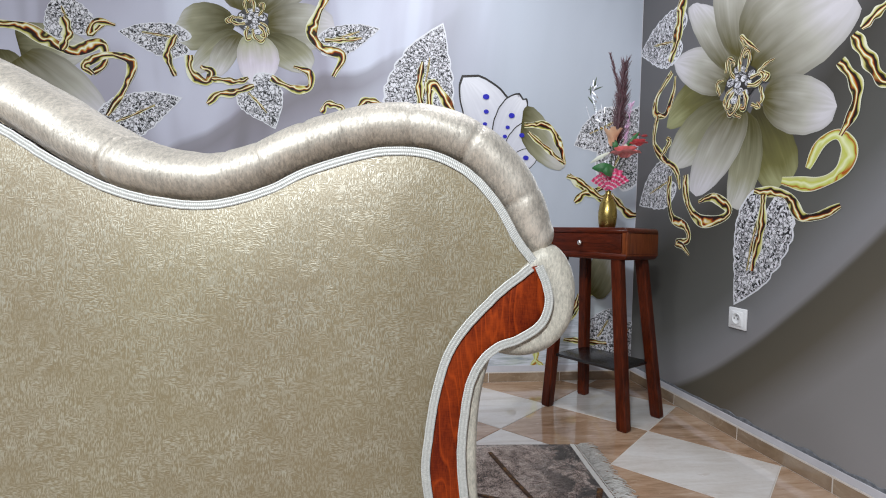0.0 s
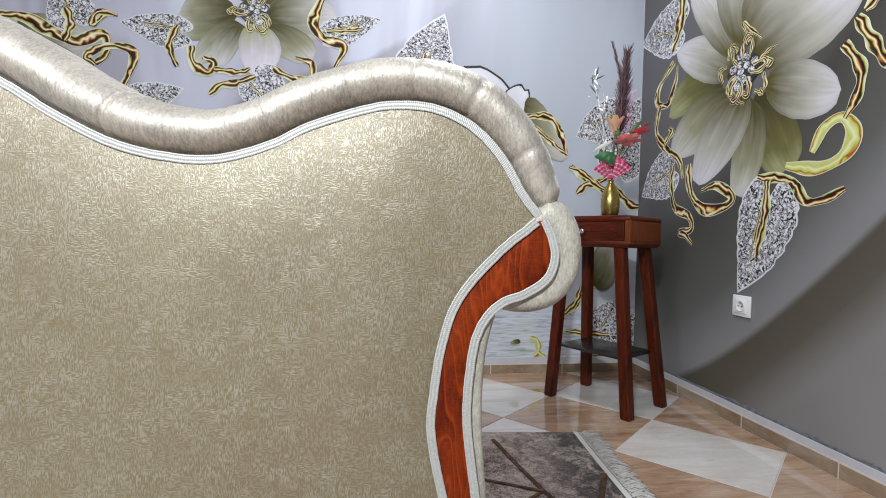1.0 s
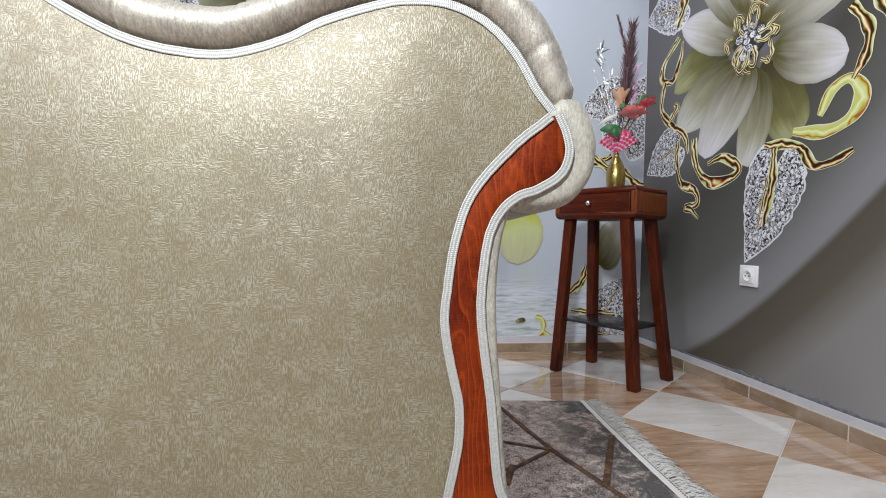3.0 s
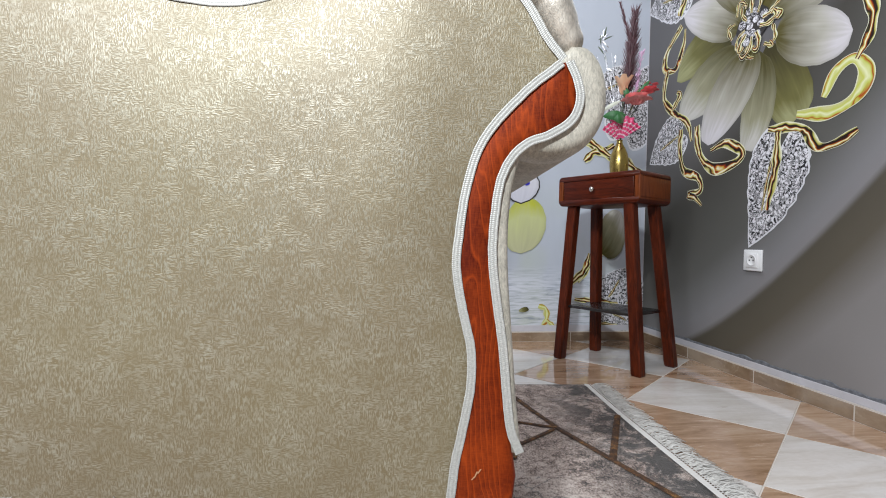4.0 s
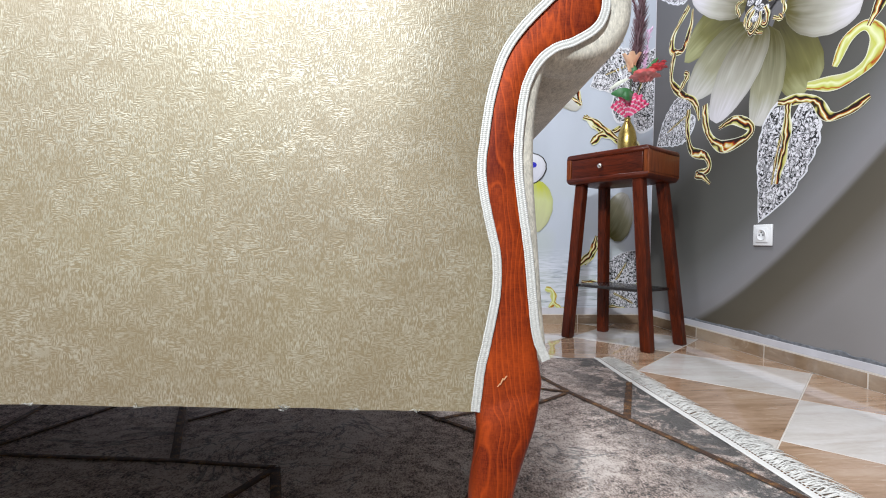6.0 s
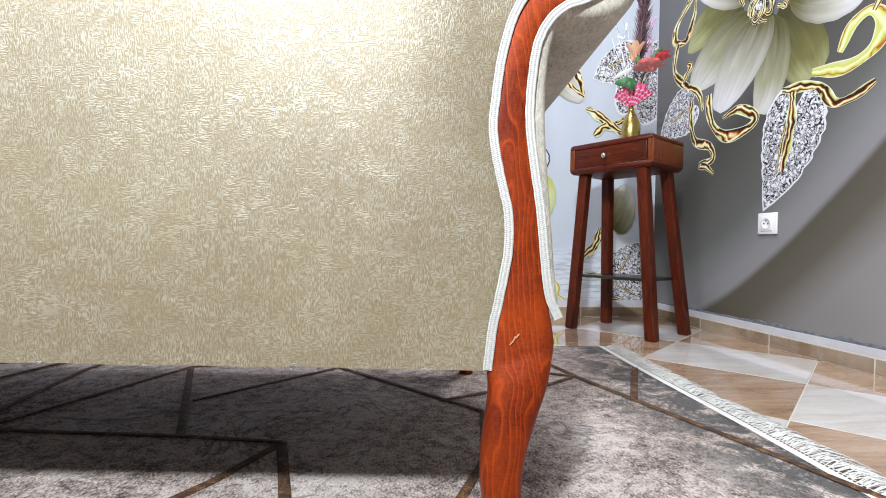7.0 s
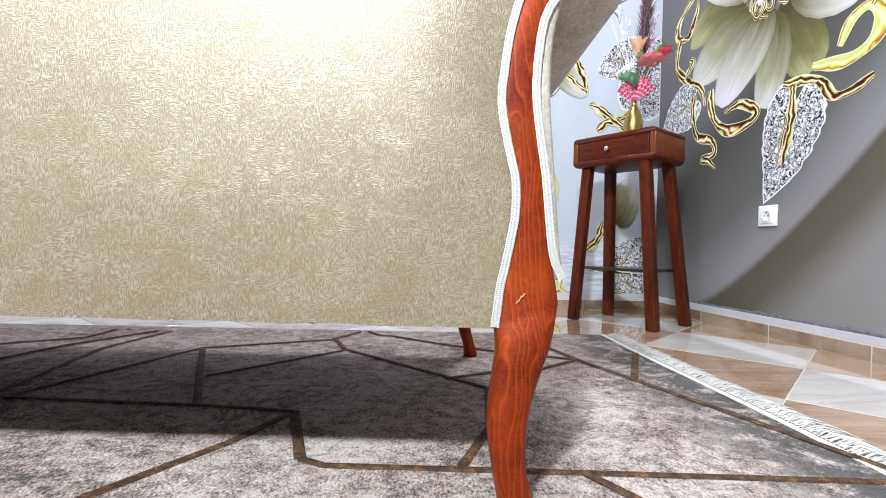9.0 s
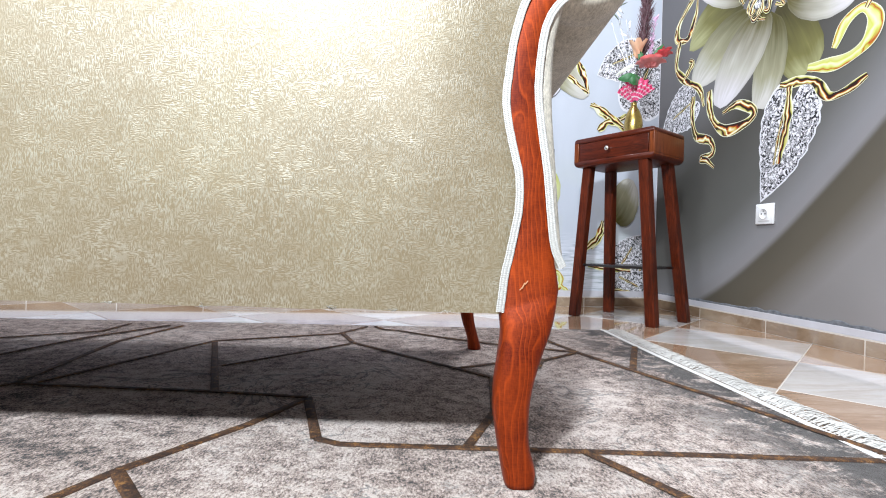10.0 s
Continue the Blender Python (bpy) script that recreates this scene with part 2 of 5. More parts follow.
GROUT = plain("pale_grout", (0.62, 0.57, 0.52), 0.8, 0.0, 0.1, 60.0)
TILE_PALE = marble("cream_glazed_tile", ((0.62, 0.55, 0.49), (0.74, 0.69, 0.65), (0.82, 0.79, 0.77)), (0.55, 0.46, 0.39))
TILE_BROWN = marble("brown_glazed_tile", ((0.27, 0.155, 0.085), (0.46, 0.30, 0.195), (0.60, 0.44, 0.325)), (0.70, 0.57, 0.46))
SKIRT = marble("brown_skirting_tile", ((0.18, 0.12, 0.07), (0.29, 0.205, 0.135), (0.38, 0.29, 0.20)), (0.42, 0.34, 0.25))


def rug_pile():
    n = Nodes("mottled_grey_brown_rug")
    c = n.coords()
    big = n.noise(c, 3.2, 5.0, 0.62, 0.5)
    mid = n.noise(c, 38.0, 5.0, 0.7)
    fine = n.noise(c, 330.0, 3.0, 0.75)
    pile = n.noise(n.coords(scale=(260, 150, 1)), 1.0, 4.0, 0.72, 0.5)
    k = n.math("ADD", n.math("MULTIPLY", big, 0.42), n.math("ADD", n.math("MULTIPLY", mid, 0.5), n.math("ADD", n.math("MULTIPLY", fine, 0.2), n.math("MULTIPLY", pile, 0.7))))
    tint = n.ramp(k, (0.765, (0.026, 0.022, 0.021)), (0.83, (0.22, 0.155, 0.128)), (0.90, (0.54, 0.41, 0.35)), (1.0, (0.86, 0.755, 0.69)))
    vein = n.noise(c, 5.0, 6.0, 0.6, 1.8)
    line = n.ramp(n.math("ABSOLUTE", n.math("SUBTRACT", vein, 0.5)), (0.0, (1.0,)), (0.022, (0.0,)))
    tint = n.mix(n.math("MULTIPLY", line, n.ramp(big, (0.47, (0.0,)), (0.58, (0.75,)))), tint, (0.035, 0.03, 0.03))
    x, y, z = n.split(c)
    border = n.math("MULTIPLY", n.ramp(n.math("ADD", x, 0.5), (0.24, (0.0,)), (0.42, (1.0,))), n.ramp(n.noise(c, 9.0, 6.0, 0.75, 0.8), (0.43, (0.0,)), (0.52, (0.92,))))
    tint = n.mix(border, tint, (0.05, 0.045, 0.043))
    n.bump(n.math("ADD", n.math("ADD", fine, pile), n.math("MULTIPLY", mid, 0.8)), 1.0, 0.006)
    return n.done(tint, 0.92, 0.0, Sheen_Weight=0.15)


RUG = rug_pile()


def rug_stripe():
    n = Nodes("bronze_brown_rug_stripe")
    c = n.coords()
    k = n.math("ADD", n.math("MULTIPLY", n.noise(c, 60.0, 4.0, 0.7), 0.6), n.math("MULTIPLY", n.noise(c, 420.0, 2.0), 0.4))
    n.bump(k, 0.6, 0.003)
    return n.done(n.ramp(k, (0.40, (0.022, 0.011, 0.007)), (0.52, (0.075, 0.033, 0.014)), (0.64, (0.27, 0.13, 0.035))), 0.8)


RUG_LINE = rug_stripe()
FRINGE = plain("off_white_cotton", (0.66, 0.64, 0.61), 0.9, 0.0, 0.12, 90.0)


# printed wallpaper
def print_petal(name, root, blade, edge):
    n = Nodes(name)
    u, v, _ = n.split(n.coords("UV"))
    veins = n.noise(n.coords("UV", (1.0, 9, 1)), 1.0, 3.0, 0.5, 0.3)
    soft = n.noise(n.coords("UV", (2.2, 2.2, 1)), 1.0, 2.0)
    k = n.math("ADD", n.math("MULTIPLY", u, 0.8), n.math("ADD", n.math("MULTIPLY", veins, 0.28), n.math("MULTIPLY", soft, 0.3)))
    tint = n.ramp(k, (0.36, root), (0.76, blade), (1.0, edge))
    rim = n.math("ABSOLUTE", n.math("SUBTRACT", v, 0.5))
    tint = n.mix(n.ramp(rim, (0.34, (0.0,)), (0.5, (0.3,))), tint, tuple(c * 0.62 for c in blade))
    tint = n.mix(0.16, tint, n.ramp(veins, (0.3, (0.4,)), (0.65, (1.0,))), "MULTIPLY")
    return n.done(tint, 0.55, 0.0, Specular_IOR_Level=0.25)


def print_crystal():
    n = Nodes("printed_crystal_leaf")
    c = n.coords()
    warp = n.add("ShaderNodeTexNoise", Vector=c, Scale=60.0, Detail=2.0).outputs["Color"]
    moved = n.mix(0.03, c, warp)
    vor = n.add("ShaderNodeTexVoronoi", Vector=moved, Scale=42.0)
    vor.feature = "DISTANCE_TO_EDGE"
    line = n.ramp(vor.outputs["Distance"], (0.03, (0.0,)), (0.16, (1.0,)))
    grit = n.noise(c, 36.0, 2.0, 0.6, 3.2)
    k = n.math("MULTIPLY", n.math("ADD", n.math("MULTIPLY", line, 0.45), 0.55), n.ramp(grit, (0.40, (0.0,)), (0.47, (1.0,))))
    tint = n.ramp(k, (0.0, (0.018, 0.018, 0.02)), (0.45, (0.10, 0.10, 0.105)), (0.75, (0.50, 0.49, 0.52)), (1.0, (0.72, 0.71, 0.75)))
    return n.done(tint, 0.5, 0.0, Specular_IOR_Level=0.2)


def print_gold(name, pale):
    n = Nodes(name)
    c = n.coords("UV")
    wob = n.noise(n.coords("UV", (0.24, 1.1, 1)), 1.0, 3.0, 0.55, 0.5)
    u, v, _ = n.split(c)
    blot = n.noise(n.coords(), 15.0, 1.0, 0.5, 0.6)
    k = n.math("ADD", n.math("MULTIPLY", v, 0.8), n.math("ADD", n.math("MULTIPLY", n.math("SUBTRACT", wob, 0.5), 0.7), n.math("MULTIPLY", n.math("SUBTRACT", blot, 0.42), 0.8)))
    if pale:
        tint = n.ramp(k, (0.0, (0.55, 0.54, 0.26)), (0.25, (0.50, 0.52, 0.10)), (0.42, (0.72, 0.74, 0.45)), (0.62, (0.50, 0.53, 0.10)), (0.74, (0.36, 0.04, 0.008)), (0.80, (0.46, 0.42, 0.05)), (1.0, (0.62, 0.64, 0.40)))
    else:
        tint = n.ramp(k, (0.0, (0.74, 0.73, 0.55)), (0.14, (0.50, 0.46, 0.10)), (0.23, (0.012, 0.010, 0.008)), (0.37, (0.03, 0.010, 0.006)), (0.42, (0.34, 0.035, 0.006)), (0.46, (0.55, 0.36, 0.05)), (0.53, (0.84, 0.83, 0.72)), (0.60, (0.56, 0.54, 0.14)), (0.67, (0.26, 0.06, 0.012)), (0.72, (0.015, 0.012, 0.008)), (0.80, (0.05, 0.04, 0.012)), (0.86, (0.5, 0.46, 0.14)), (1.0, (0.80, 0.79, 0.66)))
    rim = n.math("ABSOLUTE", n.math("SUBTRACT", v, 0.5))
    tint = n.mix(n.ramp(rim, (0.42, (0.0,)), (0.455, (0.85,))), tint, (0.72, 0.72, 0.58))
    return n.done(tint, 0.5, 0.0, Specular_IOR_Level=0.15)


PRINT = {
    "petal_white": print_petal("printed_white_petal", (0.085, 0.072, 0.016), (0.43, 0.415, 0.36), (0.60, 0.575, 0.60)),
    "petal_pink": print_petal("printed_blush_petal", (0.36, 0.36, 0.2), (0.66, 0.60, 0.68), (0.74, 0.70, 0.76)),
    "petal_green": print_petal("printed_green_white_petal", (0.065, 0.056, 0.012), (0.30, 0.29, 0.19), (0.53, 0.515, 0.48)),
    "petal_olive": print_petal("printed_olive_petal", (0.045, 0.038, 0.01), (0.15, 0.14, 0.045), (0.32, 0.32, 0.16)),
    "petal_yellow": print_petal("printed_yellow_petal", (0.5, 0.5, 0.3), (0.55, 0.58, 0.28), (0.48, 0.50, 0.06)),
    "wing": print_petal("printed_pale_wing", (0.58, 0.58, 0.66), (0.64, 0.64, 0.70), (0.72, 0.72, 0.77)),
    "leaf": print_crystal(),
    "vine": print_gold("printed_gold_vine", False),
    "vine_yellow": print_gold("printed_yellow_vine", True),
    "curl": print_gold("printed_gold_curl", False),
    "jewel": plain("printed_blue_jewel", (0.03, 0.03, 0.42), 0.3, 0.0, 0.5, 300.0),
    "pale_rim": plain("printed_pale_outline", (0.66, 0.66, 0.70), 0.5, 0.0, 0.1, 80.0),
    "rim": plain("printed_dark_outline", (0.02, 0.016, 0.014), 0.5, 0.0, 0.4, 80.0),
}


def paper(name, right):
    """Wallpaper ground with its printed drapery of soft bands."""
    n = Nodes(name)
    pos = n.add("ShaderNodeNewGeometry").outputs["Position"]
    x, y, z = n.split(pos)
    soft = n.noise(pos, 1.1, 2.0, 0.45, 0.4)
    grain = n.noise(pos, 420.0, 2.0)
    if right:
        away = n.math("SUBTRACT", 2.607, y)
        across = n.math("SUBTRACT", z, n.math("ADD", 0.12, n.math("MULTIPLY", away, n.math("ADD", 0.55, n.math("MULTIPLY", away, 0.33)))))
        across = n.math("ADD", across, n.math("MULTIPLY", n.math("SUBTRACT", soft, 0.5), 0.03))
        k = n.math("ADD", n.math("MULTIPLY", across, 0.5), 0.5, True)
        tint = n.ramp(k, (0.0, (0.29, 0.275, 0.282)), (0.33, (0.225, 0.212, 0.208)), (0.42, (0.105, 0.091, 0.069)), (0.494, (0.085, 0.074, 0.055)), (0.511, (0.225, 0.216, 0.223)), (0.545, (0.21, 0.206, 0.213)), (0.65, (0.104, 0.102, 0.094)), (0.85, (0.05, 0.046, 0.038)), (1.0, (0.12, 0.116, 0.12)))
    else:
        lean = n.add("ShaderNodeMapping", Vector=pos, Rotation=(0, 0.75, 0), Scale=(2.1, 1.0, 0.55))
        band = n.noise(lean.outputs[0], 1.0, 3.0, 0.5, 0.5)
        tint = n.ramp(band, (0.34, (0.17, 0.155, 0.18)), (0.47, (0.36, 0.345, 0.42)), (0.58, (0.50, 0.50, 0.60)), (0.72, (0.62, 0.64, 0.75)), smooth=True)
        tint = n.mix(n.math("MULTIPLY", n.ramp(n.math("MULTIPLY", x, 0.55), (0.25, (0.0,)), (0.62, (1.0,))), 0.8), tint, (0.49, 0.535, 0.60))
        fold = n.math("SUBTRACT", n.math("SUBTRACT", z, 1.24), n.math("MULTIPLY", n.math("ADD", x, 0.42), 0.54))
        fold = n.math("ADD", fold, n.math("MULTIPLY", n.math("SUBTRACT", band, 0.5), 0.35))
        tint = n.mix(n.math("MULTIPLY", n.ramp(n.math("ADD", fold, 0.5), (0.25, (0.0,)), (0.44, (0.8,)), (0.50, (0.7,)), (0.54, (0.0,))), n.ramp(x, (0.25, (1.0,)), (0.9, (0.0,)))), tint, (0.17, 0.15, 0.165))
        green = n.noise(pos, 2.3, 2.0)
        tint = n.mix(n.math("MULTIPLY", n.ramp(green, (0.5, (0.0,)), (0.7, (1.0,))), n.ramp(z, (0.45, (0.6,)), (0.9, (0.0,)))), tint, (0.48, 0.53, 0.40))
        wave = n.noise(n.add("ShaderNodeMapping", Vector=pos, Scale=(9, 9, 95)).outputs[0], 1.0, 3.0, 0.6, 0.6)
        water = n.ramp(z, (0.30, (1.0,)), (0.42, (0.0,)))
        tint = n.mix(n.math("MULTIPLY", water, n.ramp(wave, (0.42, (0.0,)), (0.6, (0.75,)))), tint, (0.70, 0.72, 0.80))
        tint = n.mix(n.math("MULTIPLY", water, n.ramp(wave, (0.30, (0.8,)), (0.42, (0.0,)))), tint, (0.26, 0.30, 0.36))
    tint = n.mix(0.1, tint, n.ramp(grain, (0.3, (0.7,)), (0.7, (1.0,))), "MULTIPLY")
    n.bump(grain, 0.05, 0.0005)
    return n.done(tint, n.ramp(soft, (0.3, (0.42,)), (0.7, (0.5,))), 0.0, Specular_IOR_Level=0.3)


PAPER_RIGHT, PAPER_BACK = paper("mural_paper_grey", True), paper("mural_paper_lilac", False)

# ---------------------------------------------------------------- the room
X_EAST, Y_NORTH, X_WEST, Y_SOUTH, TOP = 1.855, 3.07, -3.0, -2.6, 2.62


def slab(name, lo, hi, material, label, category):
    ob = part(name, boxed(lo, hi), material, None, "", False)
    return tagged(ob, label, category, "", "structure")


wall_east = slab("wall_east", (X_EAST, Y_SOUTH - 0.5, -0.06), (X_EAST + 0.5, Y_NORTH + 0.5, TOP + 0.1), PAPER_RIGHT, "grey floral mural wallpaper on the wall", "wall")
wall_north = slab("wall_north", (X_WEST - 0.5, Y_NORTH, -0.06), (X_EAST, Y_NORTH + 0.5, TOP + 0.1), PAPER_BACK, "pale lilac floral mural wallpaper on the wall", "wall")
slab("wall_west", (X_WEST - 0.5, Y_SOUTH - 0.5, -0.06), (X_WEST, Y_NORTH, TOP + 0.1), PLASTER, "unseen plastered wall, greyed to cut bounced light", "wall")
slab("wall_south", (X_WEST, Y_SOUTH - 0.5, -0.06), (X_EAST, Y_SOUTH, TOP + 0.1), PLASTER, "unseen plastered wall, greyed to cut bounced light", "wall")
slab("ceiling", (X_WEST, Y_SOUTH, TOP), (X_EAST, Y_NORTH, TOP + 0.1), PLASTER, "unseen ceiling, greyed to cut bounced light", "ceiling")
floor = slab("floor", (X_WEST - 0.4, Y_SOUTH - 0.4, -0.12), (X_EAST + 0.4, Y_NORTH + 0.4, -0.0025), GROUT, "checkered floor of cream and brown glazed tiles", "floor")

# ---------------------------------------------------------------- the printed flowers of the mural
# kind, width, places on the wall: (along, height); a blade is root, side, tip, side
RIGHT_PRINT = [
    ("petal_olive", 0.000, [(2.454, 1.421), (2.685, 1.529), (2.814, 1.353), (2.593, 1.342)]),
    ("petal_olive", 0.000, [(2.255, 1.324), (2.051, 1.121), (2.107, 1.000), (2.254, 1.072)]),
    ("petal_white", 0.000, [(2.402, 1.444), (2.501, 1.641), (2.775, 1.661), (2.626, 1.485)]),
    ("petal_white", 0.000, [(2.380, 1.489), (2.617, 1.725), (2.651, 1.890), (2.393, 1.706)]),
    ("petal_white", 0.000, [(2.333, 1.525), (2.514, 1.846), (2.414, 2.021), (2.232, 1.725)]),
    ("petal_green", 0.000, [(2.371, 1.352), (2.698, 1.339), (2.745, 1.135), (2.473, 1.178)]),
    ("petal_green", 0.000, [(2.291, 1.309), (2.375, 1.087), (2.359, 0.932), (2.214, 1.045)]),
    ("petal_white", 0.000, [(2.339, 1.330), (2.584, 1.197), (2.571, 0.989), (2.345, 1.118)]),
    ("petal_white", 0.000, [(2.271, 1.460), (2.240, 1.782), (1.876, 1.565), (1.974, 1.387)]),
    ("petal_white", 0.000, [(2.220, 1.343), (2.036, 1.370), (1.913, 1.230), (2.053, 1.164)]),
    ("leaf", 0.000, [(2.203, 0.905), (2.056, 0.799), (2.286, 0.535), (2.338, 0.783)]),
    ("leaf", 0.000, [(2.769, 1.768), (2.863, 1.947), (3.070, 1.836), (2.873, 1.665)]),
    ("leaf", 0.000, [(2.787, 1.078), (2.870, 1.186), (3.035, 0.998), (2.843, 0.934)]),
    ("vine", 0.045, [(2.715, 1.993), (2.743, 1.845), (2.767, 1.746), (2.808, 1.677)]),
    ("vine", 0.025, [(2.786, 1.620), (2.898, 1.534), (2.917, 1.452), (2.828, 1.421), (2.770, 1.513), (2.757, 1.592)]),
    ("vine", 0.026, [(2.896, 1.432), (2.918, 1.305), (2.842, 1.210), (2.728, 1.133), (2.687, 1.033)]),
    ("vine", 0.022, [(2.843, 1.219), (2.782, 1.279), (2.810, 1.299)]),
    ("vine", 0.026, [(2.770, 1.105), (2.772, 0.999), (2.739, 0.899), (2.633, 0.851), (2.613, 0.790), (2.696, 0.775), (2.652, 0.760), (2.601, 0.720)]),
    ("vine", 0.031, [(2.649, 1.096), (2.633, 0.975), (2.541, 0.881), (2.411, 0.882), (2.365, 0.923), (2.461, 0.977), (2.554, 0.963)]),
    ("vine", 0.025, [(2.235, 0.987), (2.093, 0.961), (2.025, 0.883), (1.957, 0.881), (1.885, 0.911)]),
    ("vine_yellow", 0.031, [(2.110, 1.013), (1.983, 0.988), (1.891, 1.018), (1.865, 1.085), (1.904, 1.139), (1.966, 1.117), (2.007, 1.044)]),
    ("vine", 0.025, [(1.909, 1.372), (1.854, 1.281), (1.857, 1.204), (1.897, 1.133)]),
    ("vine", 0.026, [(1.870, 1.441), (1.820, 1.346), (1.781, 1.275), (1.749, 1.249)]),
    ("vine", 0.023, [(1.847, 1.449), (1.807, 1.474), (1.761, 1.494)]),
    ("vine", 0.026, [(2.188, 0.968), (2.192, 0.851), (2.213, 0.742), (2.231, 0.676)]),
    ("curl", 0.011, [(2.317, 1.565), (2.338, 1.618), (2.283, 1.563), (2.239, 1.520)]),
    ("curl", 0.010, [(2.248, 1.442), (2.201, 1.464), (2.165, 1.469)]),
    ("curl", 0.012, [(2.415, 1.495), (2.402, 1.550), (2.363, 1.524)]),
    ("curl", 0.011, [(2.231, 1.393), (2.215, 1.335), (2.246, 1.311)]),
    ("curl", 0.013, [(2.443, 1.409), (2.463, 1.463), (2.423, 1.470)]),
    ("curl", 0.012, [(2.344, 1.359), (2.363, 1.318), (2.319, 1.289)]),
    ("curl", 0.011, [(2.269, 1.328), (2.226, 1.306), (2.241, 1.331)]),
]
